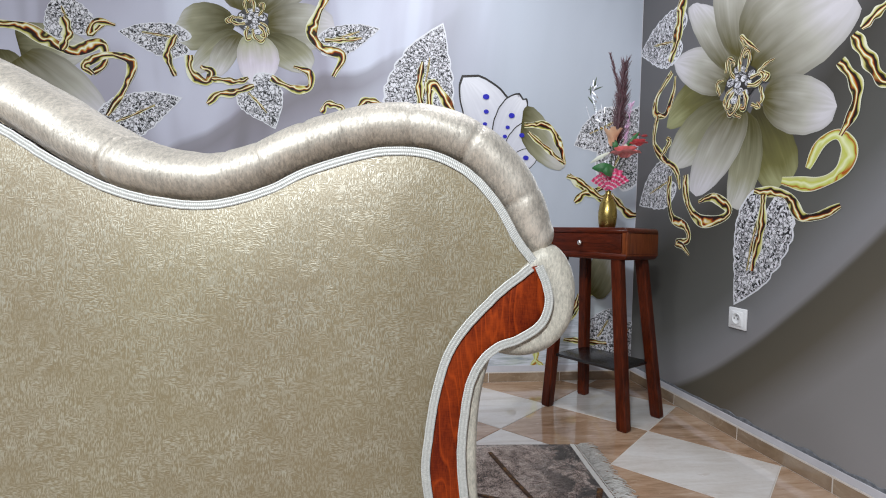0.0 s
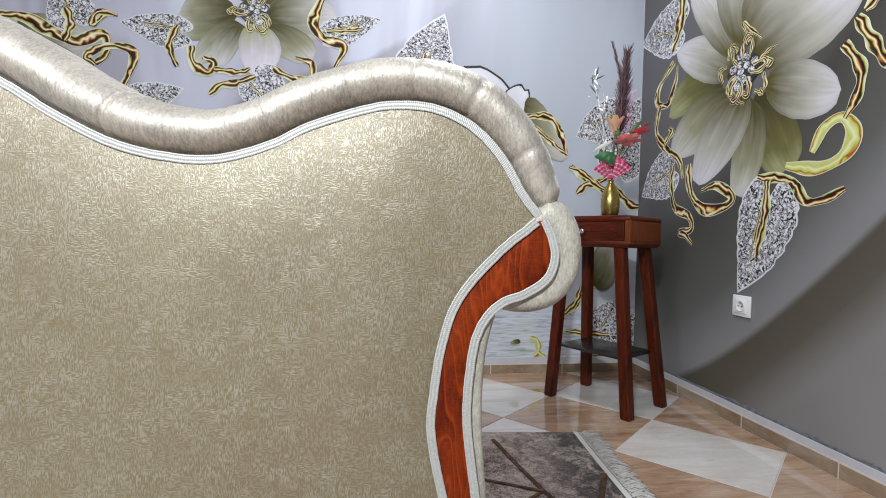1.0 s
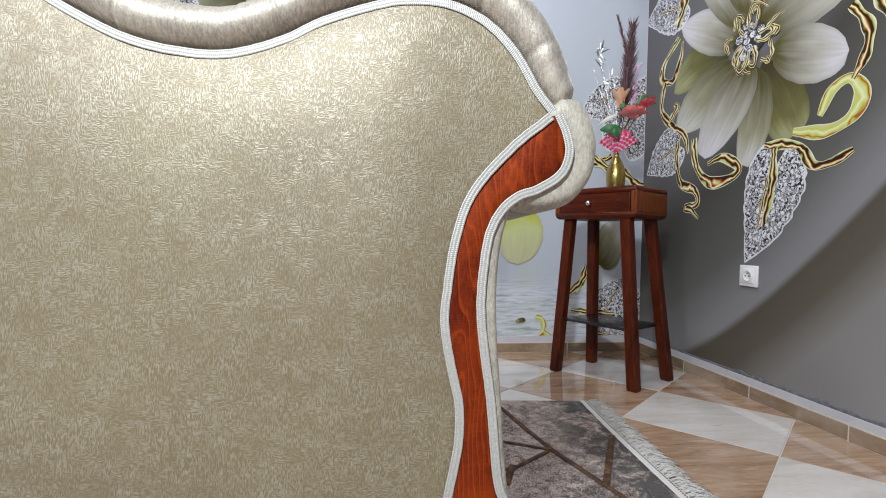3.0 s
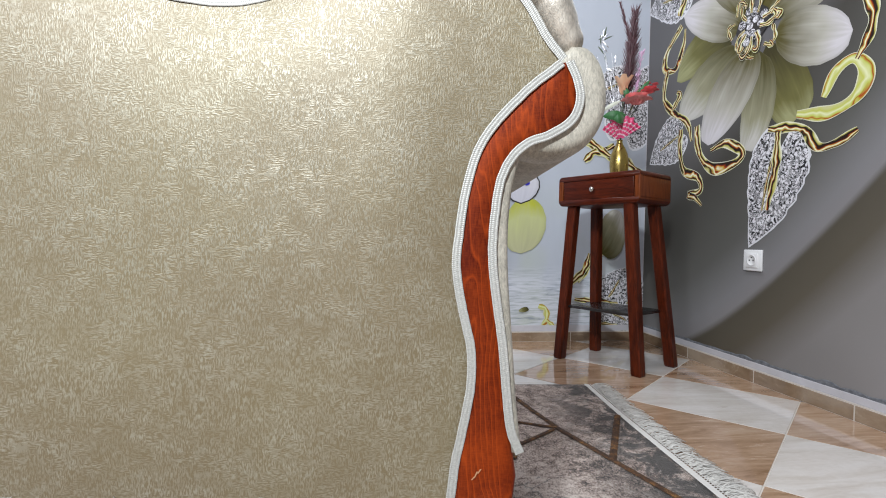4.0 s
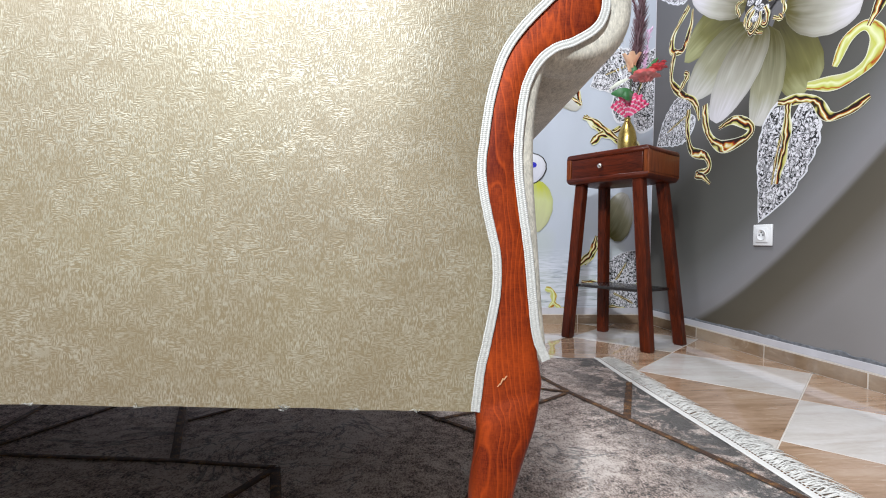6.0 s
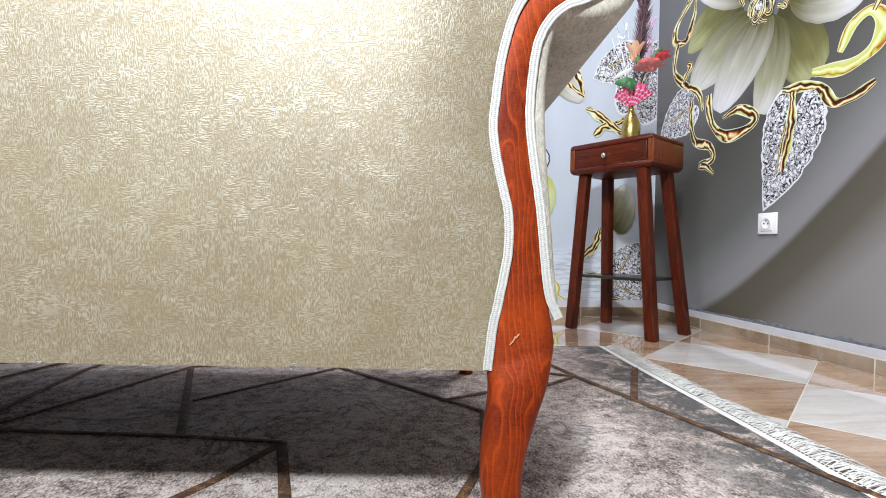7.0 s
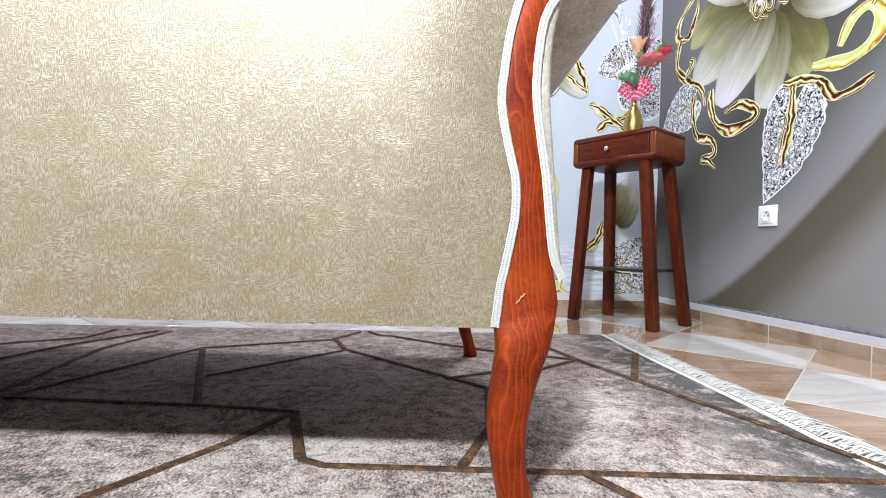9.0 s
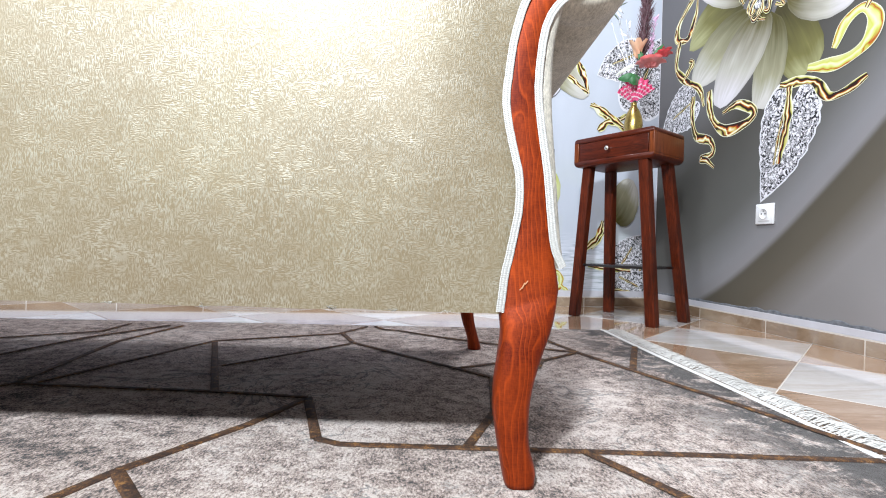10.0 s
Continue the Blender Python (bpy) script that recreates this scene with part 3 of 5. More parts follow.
BACK_PRINT = [
    ("petal_green", 0.000, [(-1.193, 1.599), (-1.124, 1.707), (-0.900, 1.611), (-1.066, 1.481)]),
    ("petal_green", 0.000, [(-1.307, 1.564), (-1.419, 1.429), (-1.216, 1.214), (-1.147, 1.424)]),
    ("petal_white", 0.000, [(-1.193, 1.548), (-1.147, 1.321), (-0.814, 1.238), (-0.936, 1.491)]),
    ("petal_white", 0.000, [(-0.241, 1.843), (-0.372, 2.044), (-0.272, 2.216), (-0.139, 2.043)]),
    ("petal_white", 0.000, [(-0.162, 1.851), (-0.113, 2.073), (0.100, 2.151), (0.063, 1.955)]),
    ("petal_green", 0.000, [(-0.266, 1.787), (-0.459, 1.862), (-0.531, 1.736), (-0.457, 1.635)]),
    ("petal_green", 0.000, [(-0.252, 1.734), (-0.419, 1.679), (-0.469, 1.527), (-0.303, 1.608)]),
    ("petal_white", 0.000, [(-0.135, 1.785), (0.037, 1.911), (0.194, 1.816), (0.068, 1.674)]),
    ("petal_green", 0.000, [(-0.148, 1.743), (-0.106, 1.610), (0.069, 1.582), (0.076, 1.694)]),
    ("petal_white", 0.000, [(-0.252, 1.734), (-0.388, 1.628), (-0.354, 1.531), (-0.277, 1.596)]),
    ("petal_pink", 0.000, [(-0.200, 1.739), (-0.264, 1.597), (-0.179, 1.495), (-0.066, 1.613)]),
    ("leaf", 0.000, [(-0.533, 1.688), (-0.683, 1.764), (-0.788, 1.712), (-0.632, 1.594)]),
    ("leaf", 0.000, [(0.168, 1.738), (0.244, 1.828), (0.409, 1.830), (0.274, 1.680)]),
    ("leaf", 0.000, [(-0.802, 1.275), (-0.762, 1.413), (-0.528, 1.421), (-0.672, 1.225)]),
    ("leaf", 0.000, [(-0.210, 1.452), (-0.051, 1.510), (-0.069, 1.304), (-0.235, 1.368)]),
    ("leaf", 0.000, [(0.629, 1.410), (0.452, 1.541), (0.706, 1.871), (0.821, 1.568)]),
    ("leaf", 0.000, [(-1.003, 1.688), (-1.124, 1.758), (-1.054, 1.854), (-0.908, 1.779)]),
    ("leaf", 0.000, [(1.717, 1.433), (1.551, 1.454), (1.471, 1.311), (1.626, 1.197)]),
    ("leaf", 0.000, [(1.710, 1.170), (1.698, 1.478), (1.850, 1.544), (1.869, 1.083)]),
    ("wing", 0.000, [(1.018, 1.257), (0.867, 1.410), (0.855, 1.606), (1.119, 1.486)]),
    ("wing", 0.000, [(1.050, 1.214), (1.057, 1.467), (1.180, 1.511), (1.184, 1.386)]),
    ("wing", 0.000, [(1.098, 1.156), (1.124, 1.337), (1.232, 1.373), (1.229, 1.268)]),
    ("wing", 0.000, [(1.161, 1.138), (1.158, 1.234), (1.262, 1.246), (1.254, 1.179)]),
    ("jewel", 0.018, [(0.979, 1.515)]),
    ("jewel", 0.014, [(0.982, 1.438)]),
    ("jewel", 0.012, [(0.977, 1.373)]),
    ("jewel", 0.017, [(1.121, 1.426)]),
    ("jewel", 0.012, [(1.101, 1.363)]),
    ("jewel", 0.012, [(1.087, 1.314)]),
    ("jewel", 0.015, [(1.180, 1.325)]),
    ("jewel", 0.016, [(1.206, 1.207)]),
    ("petal_green", 0.000, [(1.185, 1.380), (1.293, 1.437), (1.431, 1.172), (1.270, 1.195)]),
    ("vine", 0.027, [(1.194, 1.380), (1.327, 1.379), (1.401, 1.271), (1.424, 1.181)]),
    ("vine", 0.019, [(1.217, 1.343), (1.315, 1.267), (1.424, 1.187)]),
    ("vine", 0.036, [(-1.329, 1.688), (-1.193, 1.680), (-1.089, 1.629), (-0.983, 1.591), (-0.869, 1.632), (-0.850, 1.550), (-0.900, 1.494)]),
    ("vine", 0.031, [(-1.026, 1.742), (-1.007, 1.667), (-1.031, 1.592)]),
    ("vine", 0.026, [(-0.900, 1.489), (-0.936, 1.530), (-0.840, 1.582), (-0.738, 1.564), (-0.757, 1.452), (-0.839, 1.302)]),
    ("vine", 0.021, [(-0.853, 1.732), (-0.912, 1.675), (-0.889, 1.734), (-0.805, 1.724)]),
    ("vine", 0.024, [(-0.541, 1.703), (-0.580, 1.612), (-0.544, 1.508)]),
    ("vine", 0.030, [(-0.482, 1.612), (-0.474, 1.532), (-0.405, 1.489), (-0.380, 1.539), (-0.431, 1.562)]),
    ("vine", 0.022, [(-0.379, 1.507), (-0.263, 1.502), (-0.211, 1.525)]),
    ("vine", 0.025, [(-0.396, 1.384), (-0.353, 1.433), (-0.288, 1.446), (-0.184, 1.489)]),
    ("vine", 0.025, [(-0.105, 1.533), (0.003, 1.486), (0.079, 1.500), (0.078, 1.569), (0.001, 1.597)]),
    ("vine", 0.033, [(0.158, 1.965), (0.111, 1.863), (0.085, 1.764), (0.136, 1.699), (0.233, 1.665), (0.193, 1.561)]),
    ("vine", 0.017, [(0.149, 1.736), (0.245, 1.745), (0.329, 1.763)]),
    ("vine", 0.026, [(0.638, 1.425), (0.626, 1.554), (0.640, 1.670)]),
    ("vine", 0.035, [(0.681, 1.442), (0.693, 1.559), (0.769, 1.477), (0.832, 1.379)]),
    ("vine", 0.023, [(0.141, 1.378), (0.168, 1.422), (0.238, 1.407), (0.224, 1.384)]),
    ("vine", 0.025, [(0.322, 1.418), (0.363, 1.455), (0.449, 1.432)]),
    ("vine", 0.031, [(1.453, 1.125), (1.514, 1.082), (1.579, 1.038), (1.662, 1.075)]),
    ("vine", 0.028, [(1.491, 0.979), (1.562, 1.037), (1.665, 0.990)]),
    ("vine", 0.032, [(1.699, 1.029), (1.804, 0.930), (1.889, 0.926)]),
    ("vine", 0.024, [(1.442, 1.121), (1.532, 1.084), (1.633, 1.017), (1.683, 1.029)]),
    ("petal_yellow", 0.000, [(1.146, 0.472), (1.049, 0.635), (1.170, 0.775), (1.284, 0.657)]),
    ("wing", 0.000, [(1.139, 0.743), (1.059, 0.845), (1.151, 0.909), (1.237, 0.853)]),
    ("jewel", 0.018, [(1.168, 0.850)]),
    ("leaf", 0.000, [(1.623, 0.200), (1.601, 0.358), (1.768, 0.421), (1.826, 0.236)]),
    ("leaf", 0.000, [(1.641, 0.168), (1.793, 0.203), (1.831, 0.076), (1.662, 0.041)]),
    ("vine", 0.028, [(1.468, 0.323), (1.564, 0.452), (1.647, 0.503)]),
    ("vine", 0.022, [(1.454, 0.228), (1.588, 0.215), (1.724, 0.202)]),
    ("vine", 0.035, [(1.624, 0.677), (1.712, 0.585), (1.665, 0.456)]),
    ("leaf", 0.000, [(1.758, 0.203), (1.821, 0.381), (1.885, 0.334), (1.883, 0.076)]),
    ("vine", 0.025, [(1.409, 0.293), (1.504, 0.387), (1.534, 0.480)]),
    ("petal_green", 0.000, [(1.597, 0.485), (1.607, 0.676), (1.708, 0.712), (1.731, 0.522)]),
    ("vine_yellow", 0.022, [(1.251, 0.192), (1.290, 0.173), (1.298, 0.117), (1.273, 0.087)]),
    ("vine_yellow", 0.016, [(1.298, 0.117), (1.344, 0.080), (1.389, 0.091)]),
    ("vine", 0.018, [(1.612, 0.095), (1.686, 0.081), (1.761, 0.048)]),
    ("petal_olive", 0.000, [(1.194, 0.177), (1.176, 0.159), (1.141, 0.162), (1.162, 0.183)]),
]


def on_east(a, h, off):
    return Vector((X_EAST - off, a, h))


def on_north(a, h, off):
    return Vector((a, Y_NORTH - off, h))


def blade(places, off, place, pointed):
    """A petal or leaf laid flat on the wall, with its length and breadth as texture coordinates."""
    root, one, tip, two = [Vector((*p, 0)) for p in places]
    bm = bmesh.new()
    uv = bm.loops.layers.uv.new("UVMap")
    rows, cols = 20, 12
    mid = root.lerp(tip, 0.55)
    along = (tip - root).normalized()
    if pointed:
        one, two = [p - along * (p - mid).dot(along) for p in (one, two)]
    grid = []
    for i in range(rows + 1):
        t = i / rows
        w = math.sin(math.pi * t ** 0.9) ** 0.45
        if pointed:
            w = (1 - t ** 2.1) * (0.88 + 0.12 * math.sin(min(1, t / 0.2) * math.pi / 2)) * (1 + 0.035 * math.sin(t * 43 + root.x * 60))
        w += 0.05 * math.sin(t * 31 + root.x * 40) * t * (1 - t)
        c = root.lerp(tip, t)
        a, b = c + (one - mid) * w, c + (two - mid) * w
        row = []
        for j in range(cols + 1):
            q = a.lerp(b, j / cols)
            if pointed:
                q = q - (tip - root) * 0.2 * math.sin(math.pi * abs(2 * j / cols - 1) ** 0.9) ** 0.8 * (1 - t) ** 3 + (two - one) * 0.10 * max(0, t - 0.7) * 3
            else:
                q = q + (tip - root) * 0.045 * math.sin(j / cols * 9 + root.x * 30) * t * t * min(1, 2 * w)
            row.append((bm.verts.new(place(q.x, q.y, off + 0.00003 * t + 0.000006 * j / cols)), (t, j / cols)))
        grid.append(row)
    for r, s in zip(grid, grid[1:]):
        for j in range(cols):
            four = (r[j], r[j + 1], s[j + 1], s[j])
            try:
                f = bm.faces.new([v for v, _ in four])
            except ValueError:
                continue
            for loop, (_, at) in zip(f.loops, four):
                loop[uv].uv = at
    return bm


def ribbon(places, width, off, place):
    """A flat tapering stem along a curve on the wall."""
    pts = spline([(a, h, 0) for a, h in places], 14 * (len(places) - 1))
    bm = bmesh.new()
    uv = bm.loops.layers.uv.new("UVMap")
    rows, far = [], 0.0
    for i, p in enumerate(pts):
        ahead = (pts[min(i + 1, len(pts) - 1)] - pts[max(i - 1, 0)]).normalized()
        side = Vector((-ahead.y, ahead.x, 0))
        t = i / (len(pts) - 1)
        w = 0.5 * width * (0.35 + 0.65 * math.sin(math.pi * min(1, 0.12 + 0.86 * t)) ** 0.6) * (1 + 0.22 * math.sin(17 * t + places[0][0] * 50))
        if i:
            far += (p - pts[i - 1]).length / width
        rows.append([(bm.verts.new(place(*(p + side * w * k).xy, off + 0.00003 * t)), (far, (k + 1) / 2)) for k in (-1, -0.3, 0.3, 1)])
    for r, s in zip(rows, rows[1:]):
        for j in range(3):
            four = (r[j], r[j + 1], s[j + 1], s[j])
            f = bm.faces.new([v for v, _ in four])
            for loop, (_, at) in zip(f.loops, four):
                loop[uv].uv = at
    return bm


def disc(a, h, r, off, place):
    bm = bmesh.new()
    bm.faces.new([bm.verts.new(place(a + r * math.cos(k * math.pi / 6), h + 0.8 * r * math.sin(k * math.pi / 6), off)) for k in range(12)])
    return bm


def lay(items, wall, place):
    for i, (kind, width, places) in enumerate(items):
        off = 0.0004 + 0.00006 * i
        plain_name = kind.split("_")[0]
        if kind == "jewel":
            part("jewel", disc(*places[0], width * 1.0, 0.0052, place), PRINT[kind], wall, "blue printed jewel", False)
        elif kind.startswith(("vine", "curl")):
            part(plain_name, ribbon(places, width * 1.55, off, place), PRINT[kind], wall, "gold printed tendril", False)
        else:
            pointed = kind == "leaf"
            if kind in ("leaf", "wing"):
                mid = sum((Vector(p) for p in places), Vector((0, 0))) / 4
                grown = [tuple(mid + (Vector(p) - mid) * (1.05 if kind == "leaf" else 1.075)) for p in places]
                part("outline", blade(grown, off - 0.00003, place, pointed), PRINT["rim"] if kind == "wing" else PRINT["pale_rim"], wall, "", False)
            part(plain_name, blade(places, off, place, pointed), PRINT[kind], wall, {"leaf": "crystal-studded printed leaf", "wing": "white printed wing"}.get(kind, "large printed flower petal"), False)
            if pointed:
                a, b = Vector(places[0]), Vector(places[2])
                part("vine", ribbon([tuple(a), tuple(a.lerp(b, 0.3) + Vector((0.004, 0.0))), tuple(a.lerp(b, 0.62))], 0.014, off + 0.00005, place), PRINT["vine"], wall, "gold printed midrib", False)


lay(RIGHT_PRINT, wall_east, on_east)
lay(BACK_PRINT, wall_north, on_north)


def flower_heart(a, h, r, wall, place):
    """The studded middle of a printed flower."""
    rnd = random.Random(4)
    part("flower_heart", disc(a, h, r * 0.8, 0.0046, place), PRINT["rim"], wall, "dark printed flower middle", False)
    for k in range(12):
        d, w = r * 0.62 * math.sqrt((k + 0.5) / 12), k * 2.4
        part("crystal", disc(a + d * math.cos(w), h + d * math.sin(w), r * rnd.uniform(0.15, 0.21), 0.0048, place), PRINT["leaf"], wall, "", False)
    for k in range(9):
        w = k * 2 * math.pi / 9 + rnd.uniform(-0.2, 0.2)
        far, turn = rnd.uniform(0.85, 1.25), rnd.choice((-1, 1)) * rnd.uniform(0.5, 1.2)
        pts = [(a + r * far * q * math.cos(w + turn * e), h + r * far * q * math.sin(w + turn * e)) for q, e in ((0.4, 0), (0.8, 0.15), (1.08, 0.45), (0.98, 0.72), (0.85, 0.6))]
        part("curl", ribbon(pts, r * rnd.uniform(0.13, 0.22), 0.0050 + 0.00005 * k, place), PRINT["curl"], wall, "", False)


flower_heart(2.327, 1.425, 0.11, wall_east, on_east)
flower_heart(-0.195, 1.80, 0.095, wall_north, on_north)

# ---------------------------------------------------------------- sofa
SOFA_MID, LEANING, HEM = -0.78, 0.0498, 0.228
sofa = thing("sofa", pose(0.36, 1.1225, 0, 0, 0, -7.42), "beige upholstered camelback sofa with silvery braid and brown wooden legs", "sofa")


def sofa_part(name, bm, material, label="", mirrored=True, smooth=True):
    for v in bm.verts:
        v.co.y += LEANING * v.co.z
    twin = bm.copy() if mirrored else None
    made = [part(name, bm, material, sofa, label, smooth)]
    if twin:
        for v in twin.verts:
            v.co.x = 2 * SOFA_MID - v.co.x
        bmesh.ops.reverse_faces(twin, faces=twin.faces)
        made.append(part(name, twin, material, sofa, label, smooth))
    return made


CREST = [(-0.78, 0.992), (-0.66, 0.984), (-0.53, 0.948), (-0.428, 0.900), (-0.361, 0.861), (-0.293, 0.830), (-0.226, 0.816), (-0.170, 0.816), (-0.110, 0.834),
         (-0.058, 0.860), (0.010, 0.882), (0.050, 0.887), (0.085, 0.884), (0.118, 0.872), (0.146, 0.852), (0.172, 0.822), (0.195, 0.783), (0.218, 0.754)]
INNER = [(0.212, 0.750), (0.165, 0.710), (0.121, 0.657), (0.102, 0.604), (0.093, 0.544), (0.0905, 0.503), (0.098, 0.458), (0.109, 0.410), (0.1095, 0.366), (0.101, 0.316), (0.093, 0.276), (0.088, 0.231)]
OUTER = [(0.221, 0.752), (0.231, 0.728), (0.234, 0.705), (0.225, 0.682), (0.200, 0.664), (0.173, 0.653), (0.154, 0.635), (0.141, 0.608), (0.1345, 0.565), (0.1325, 0.520), (0.137, 0.475), (0.146, 0.415), (0.1515, 0.360), (0.157, 0.318), (0.168, 0.290)]


def flat_curve(points, steps):
    return spline([(s, 0, z) for s, z in points], steps)


def panel(depth, puff):
    """Half of the back's cloth, filled in between hem, crest and braid."""
    nu, nv = 96, 48
    top = flat_curve(CREST, nu)
    right = list(reversed(flat_curve(INNER, nv)))
    right[-1] = top[-1].copy()
    low = [Vector((SOFA_MID + (right[0].x - SOFA_MID) * i / nu, 0, HEM)) for i in range(nu + 1)]
    left = [low[0].lerp(top[0], j / nv) for j in range(nv + 1)]
    right[0] = low[-1].copy()
    grid = []
    for j in range(nv + 1):
        v = j / nv
        row = []
        for i in range(nu + 1):
            u = i / nu
            p = low[i].lerp(top[i], v) + left[j].lerp(right[j], u)
            p -= (low[0].lerp(low[-1], u)).lerp(top[0].lerp(top[-1], u), v)
            edge = min(1, 6 * (1 - u)) * math.sin(math.pi * v) ** 0.8
            p.y = depth - puff * math.sin(edge * math.pi / 2) + 0.0012 * noise.noise(p * 9)
            if v == 0:
                p.z += 0.0022 * noise.noise(Vector((p.x * 14, 3, 1)))
            row.append(p)
        grid.append(row)
    return loft(grid, False, False)


sofa_part("back_panel", panel(0.0, 0.013), BACK_CLOTH, "beige chenille with a lighter cross-hatched pattern")
sofa_part("inner_back", panel(0.115, -0.03), BACK_CLOTH)
bm = bmesh.new()
rim = flat_curve(CREST, 60)
loft([[p + Vector((0, 0.001, 0)), p + Vector((0, 0.114, 0))] for p in rim], False, False, bm)
sofa_part("crest_cloth", bm, ROLL_CLOTH)


def crest_roll():
    pts = flat_curve(CREST, 330)
    pleats = [(0.285, 1.0), (0.452, 1.0), (0.463, -0.6), (0.60, 0.7), (0.648, 0.8), (0.700, 0.9), (0.742, 0.7), (0.805, 1.2), (0.861, 0.9), (0.93, 0.8), (0.15, 0.8)]
    rings = []
    for i, p in enumerate(pts):
        t = i / (len(pts) - 1)
        ahead = (pts[min(i + 1, len(pts) - 1)] - pts[max(i - 1, 0)]).normalized()
        out = Vector((-ahead.z, 0, ahead.x))
        fade = 1 if t < 0.86 else 1 - 0.30 * ((t - 0.86) / 0.14) ** 2
        if t > 0.985:
            fade *= 0.55 + 0.45 * math.sqrt(max(0, 1 - ((t - 0.985) / 0.015) ** 2))
        dent = sum(a * math.exp(-((t - at) / 0.0028) ** 2) for at, a in pleats)
        ring = []
        for k in range(28):
            w = 2 * math.pi * k / 28
            ripple = 1 - 0.06 * dent * (0.7 + 0.3 * math.sin(w * 2 + t * 60)) + 0.02 * noise.noise(Vector((t * 55, math.cos(w) * 1.4, math.sin(w) * 1.4)))
            r = fade * ripple
            ring.append(p + out * (0.034 * fade + 0.0355 * r * math.sin(w)) + Vector((0, 0.048 + 0.066 * r * math.cos(w), 0)))
        rings.append(ring)
    return loft(rings)


sofa_part("crest_roll", crest_roll(), ROLL_CLOTH, "shiny padded roll with gathered pleats")


def braid(points, width, lift, pitch=0.0024):
    """Woven gimp: a domed band whose slanting threads stand out, between two fine cords."""
    length = sum((Vector(b) - Vector(a)).length for a, b in zip(points, points[1:])) * 1.02
    steps = int(length / (pitch / 4))
    pts = flat_curve(points, steps)
    rows = []
    for i, p in enumerate(pts):
        ahead = (pts[min(i + 3, len(pts) - 1)] - pts[max(i - 3, 0)]).normalized()
        side = Vector((-ahead.z, 0, ahead.x))
        row = []
        for k in range(11):
            q = k / 5 - 1
            cord = abs(q) > 0.72
            phase = 2 * math.pi * i / 4
            if cord:
                h = 0.0019 * math.sqrt(max(0, 1 - ((abs(q) - 0.86) / 0.16) ** 2)) + 0.00022 * math.sin(phase + q * 3)
            else:
                h = 0.0014 + 0.0002 * math.sin(phase + q * 4.0) + 0.0002 * math.cos(q * 7)
            row.append(p + side * (q * width / 2 + 0.0004 * noise.noise(p * 90)) + Vector((0, -lift - h, 0)))
        rows.append(row)
    return loft(rows, False, False)


sofa_part("braid", braid(CREST, 0.0108, 0.0012), BRAID, "silvery white woven braid")
sofa_part("braid", braid(INNER, 0.0106, 0.0075), BRAID, "silvery white woven braid")
sofa_part("braid", braid(OUTER, 0.0106, 0.0075), BRAID, "silvery white woven braid")


def stile():
    """The wooden post that runs down from the scroll and swells into the back leg."""
    lower_in = [(0.088, 0.236), (0.0905, 0.205), (0.087, 0.173), (0.083, 0.137), (0.083, 0.101), (0.090, 0.058), (0.096, 0.027), (0.100, 0.009)]
    lower_out = [(0.1655, 0.262), (0.157, 0.215), (0.143, 0.172), (0.133, 0.135), (0.129, 0.097), (0.131, 0.060), (0.139, 0.030), (0.139, 0.0095)]
    a = flat_curve(INNER[:-1], 60)[:-1] + flat_curve(lower_in, 34)
    b = flat_curve(OUTER[:-1], 60)[:-1] + flat_curve(lower_out, 34)
    rings = []
    for i, (p, q) in enumerate(zip(a, b)):
        t = max(0, (i - 52) / 42)
        d = 0.030 + 0.022 * min(1, 2 * t)
        front = -0.0062 - 0.004 * min(1, max(0, (i - 54) / 10))
        mid, half = (p + q) / 2, (q - p) / 2
        back = 0.0 if i < 60 else 0.02 * math.sin(min(1, (i - 60) / 20) * math.pi / 2) * (1 - (i - 60) / 40)
        ring = []
        for k in range(20):
            w = 2 * math.pi * k / 20
            power = 0.28 if i < 56 else 0.28 + 0.32 * min(1, (i - 56) / 14)
            cx = math.copysign(abs(math.cos(w)) ** power, math.cos(w))
            cy = math.copysign(abs(math.sin(w)) ** power, math.sin(w))
            ring.append(mid + half * cx + Vector((0, front + d / 2 + d / 2 * cy - back, 0)))
        rings.append(ring)
    return loft(rings)


sofa_part("back_leg", stile(), SOFA_WOOD, "orange-brown varnished wooden post and leg")


def front_leg():
    pts = spline([(0.088, 0.765, 0.26), (0.086, 0.775, 0.19), (0.094, 0.79, 0.11), (0.112, 0.815, 0.045), (0.119, 0.828, 0.0095)], 24)
    return tube(pts, lambda t: 0.034 - 0.018 * math.sin(min(1, t * 1.15) * math.pi / 2) + 0.004 * max(0, t - 0.85) / 0.15, 14)


sofa_part("front_leg", front_leg(), SOFA_WOOD, "orange-brown varnished wooden leg")


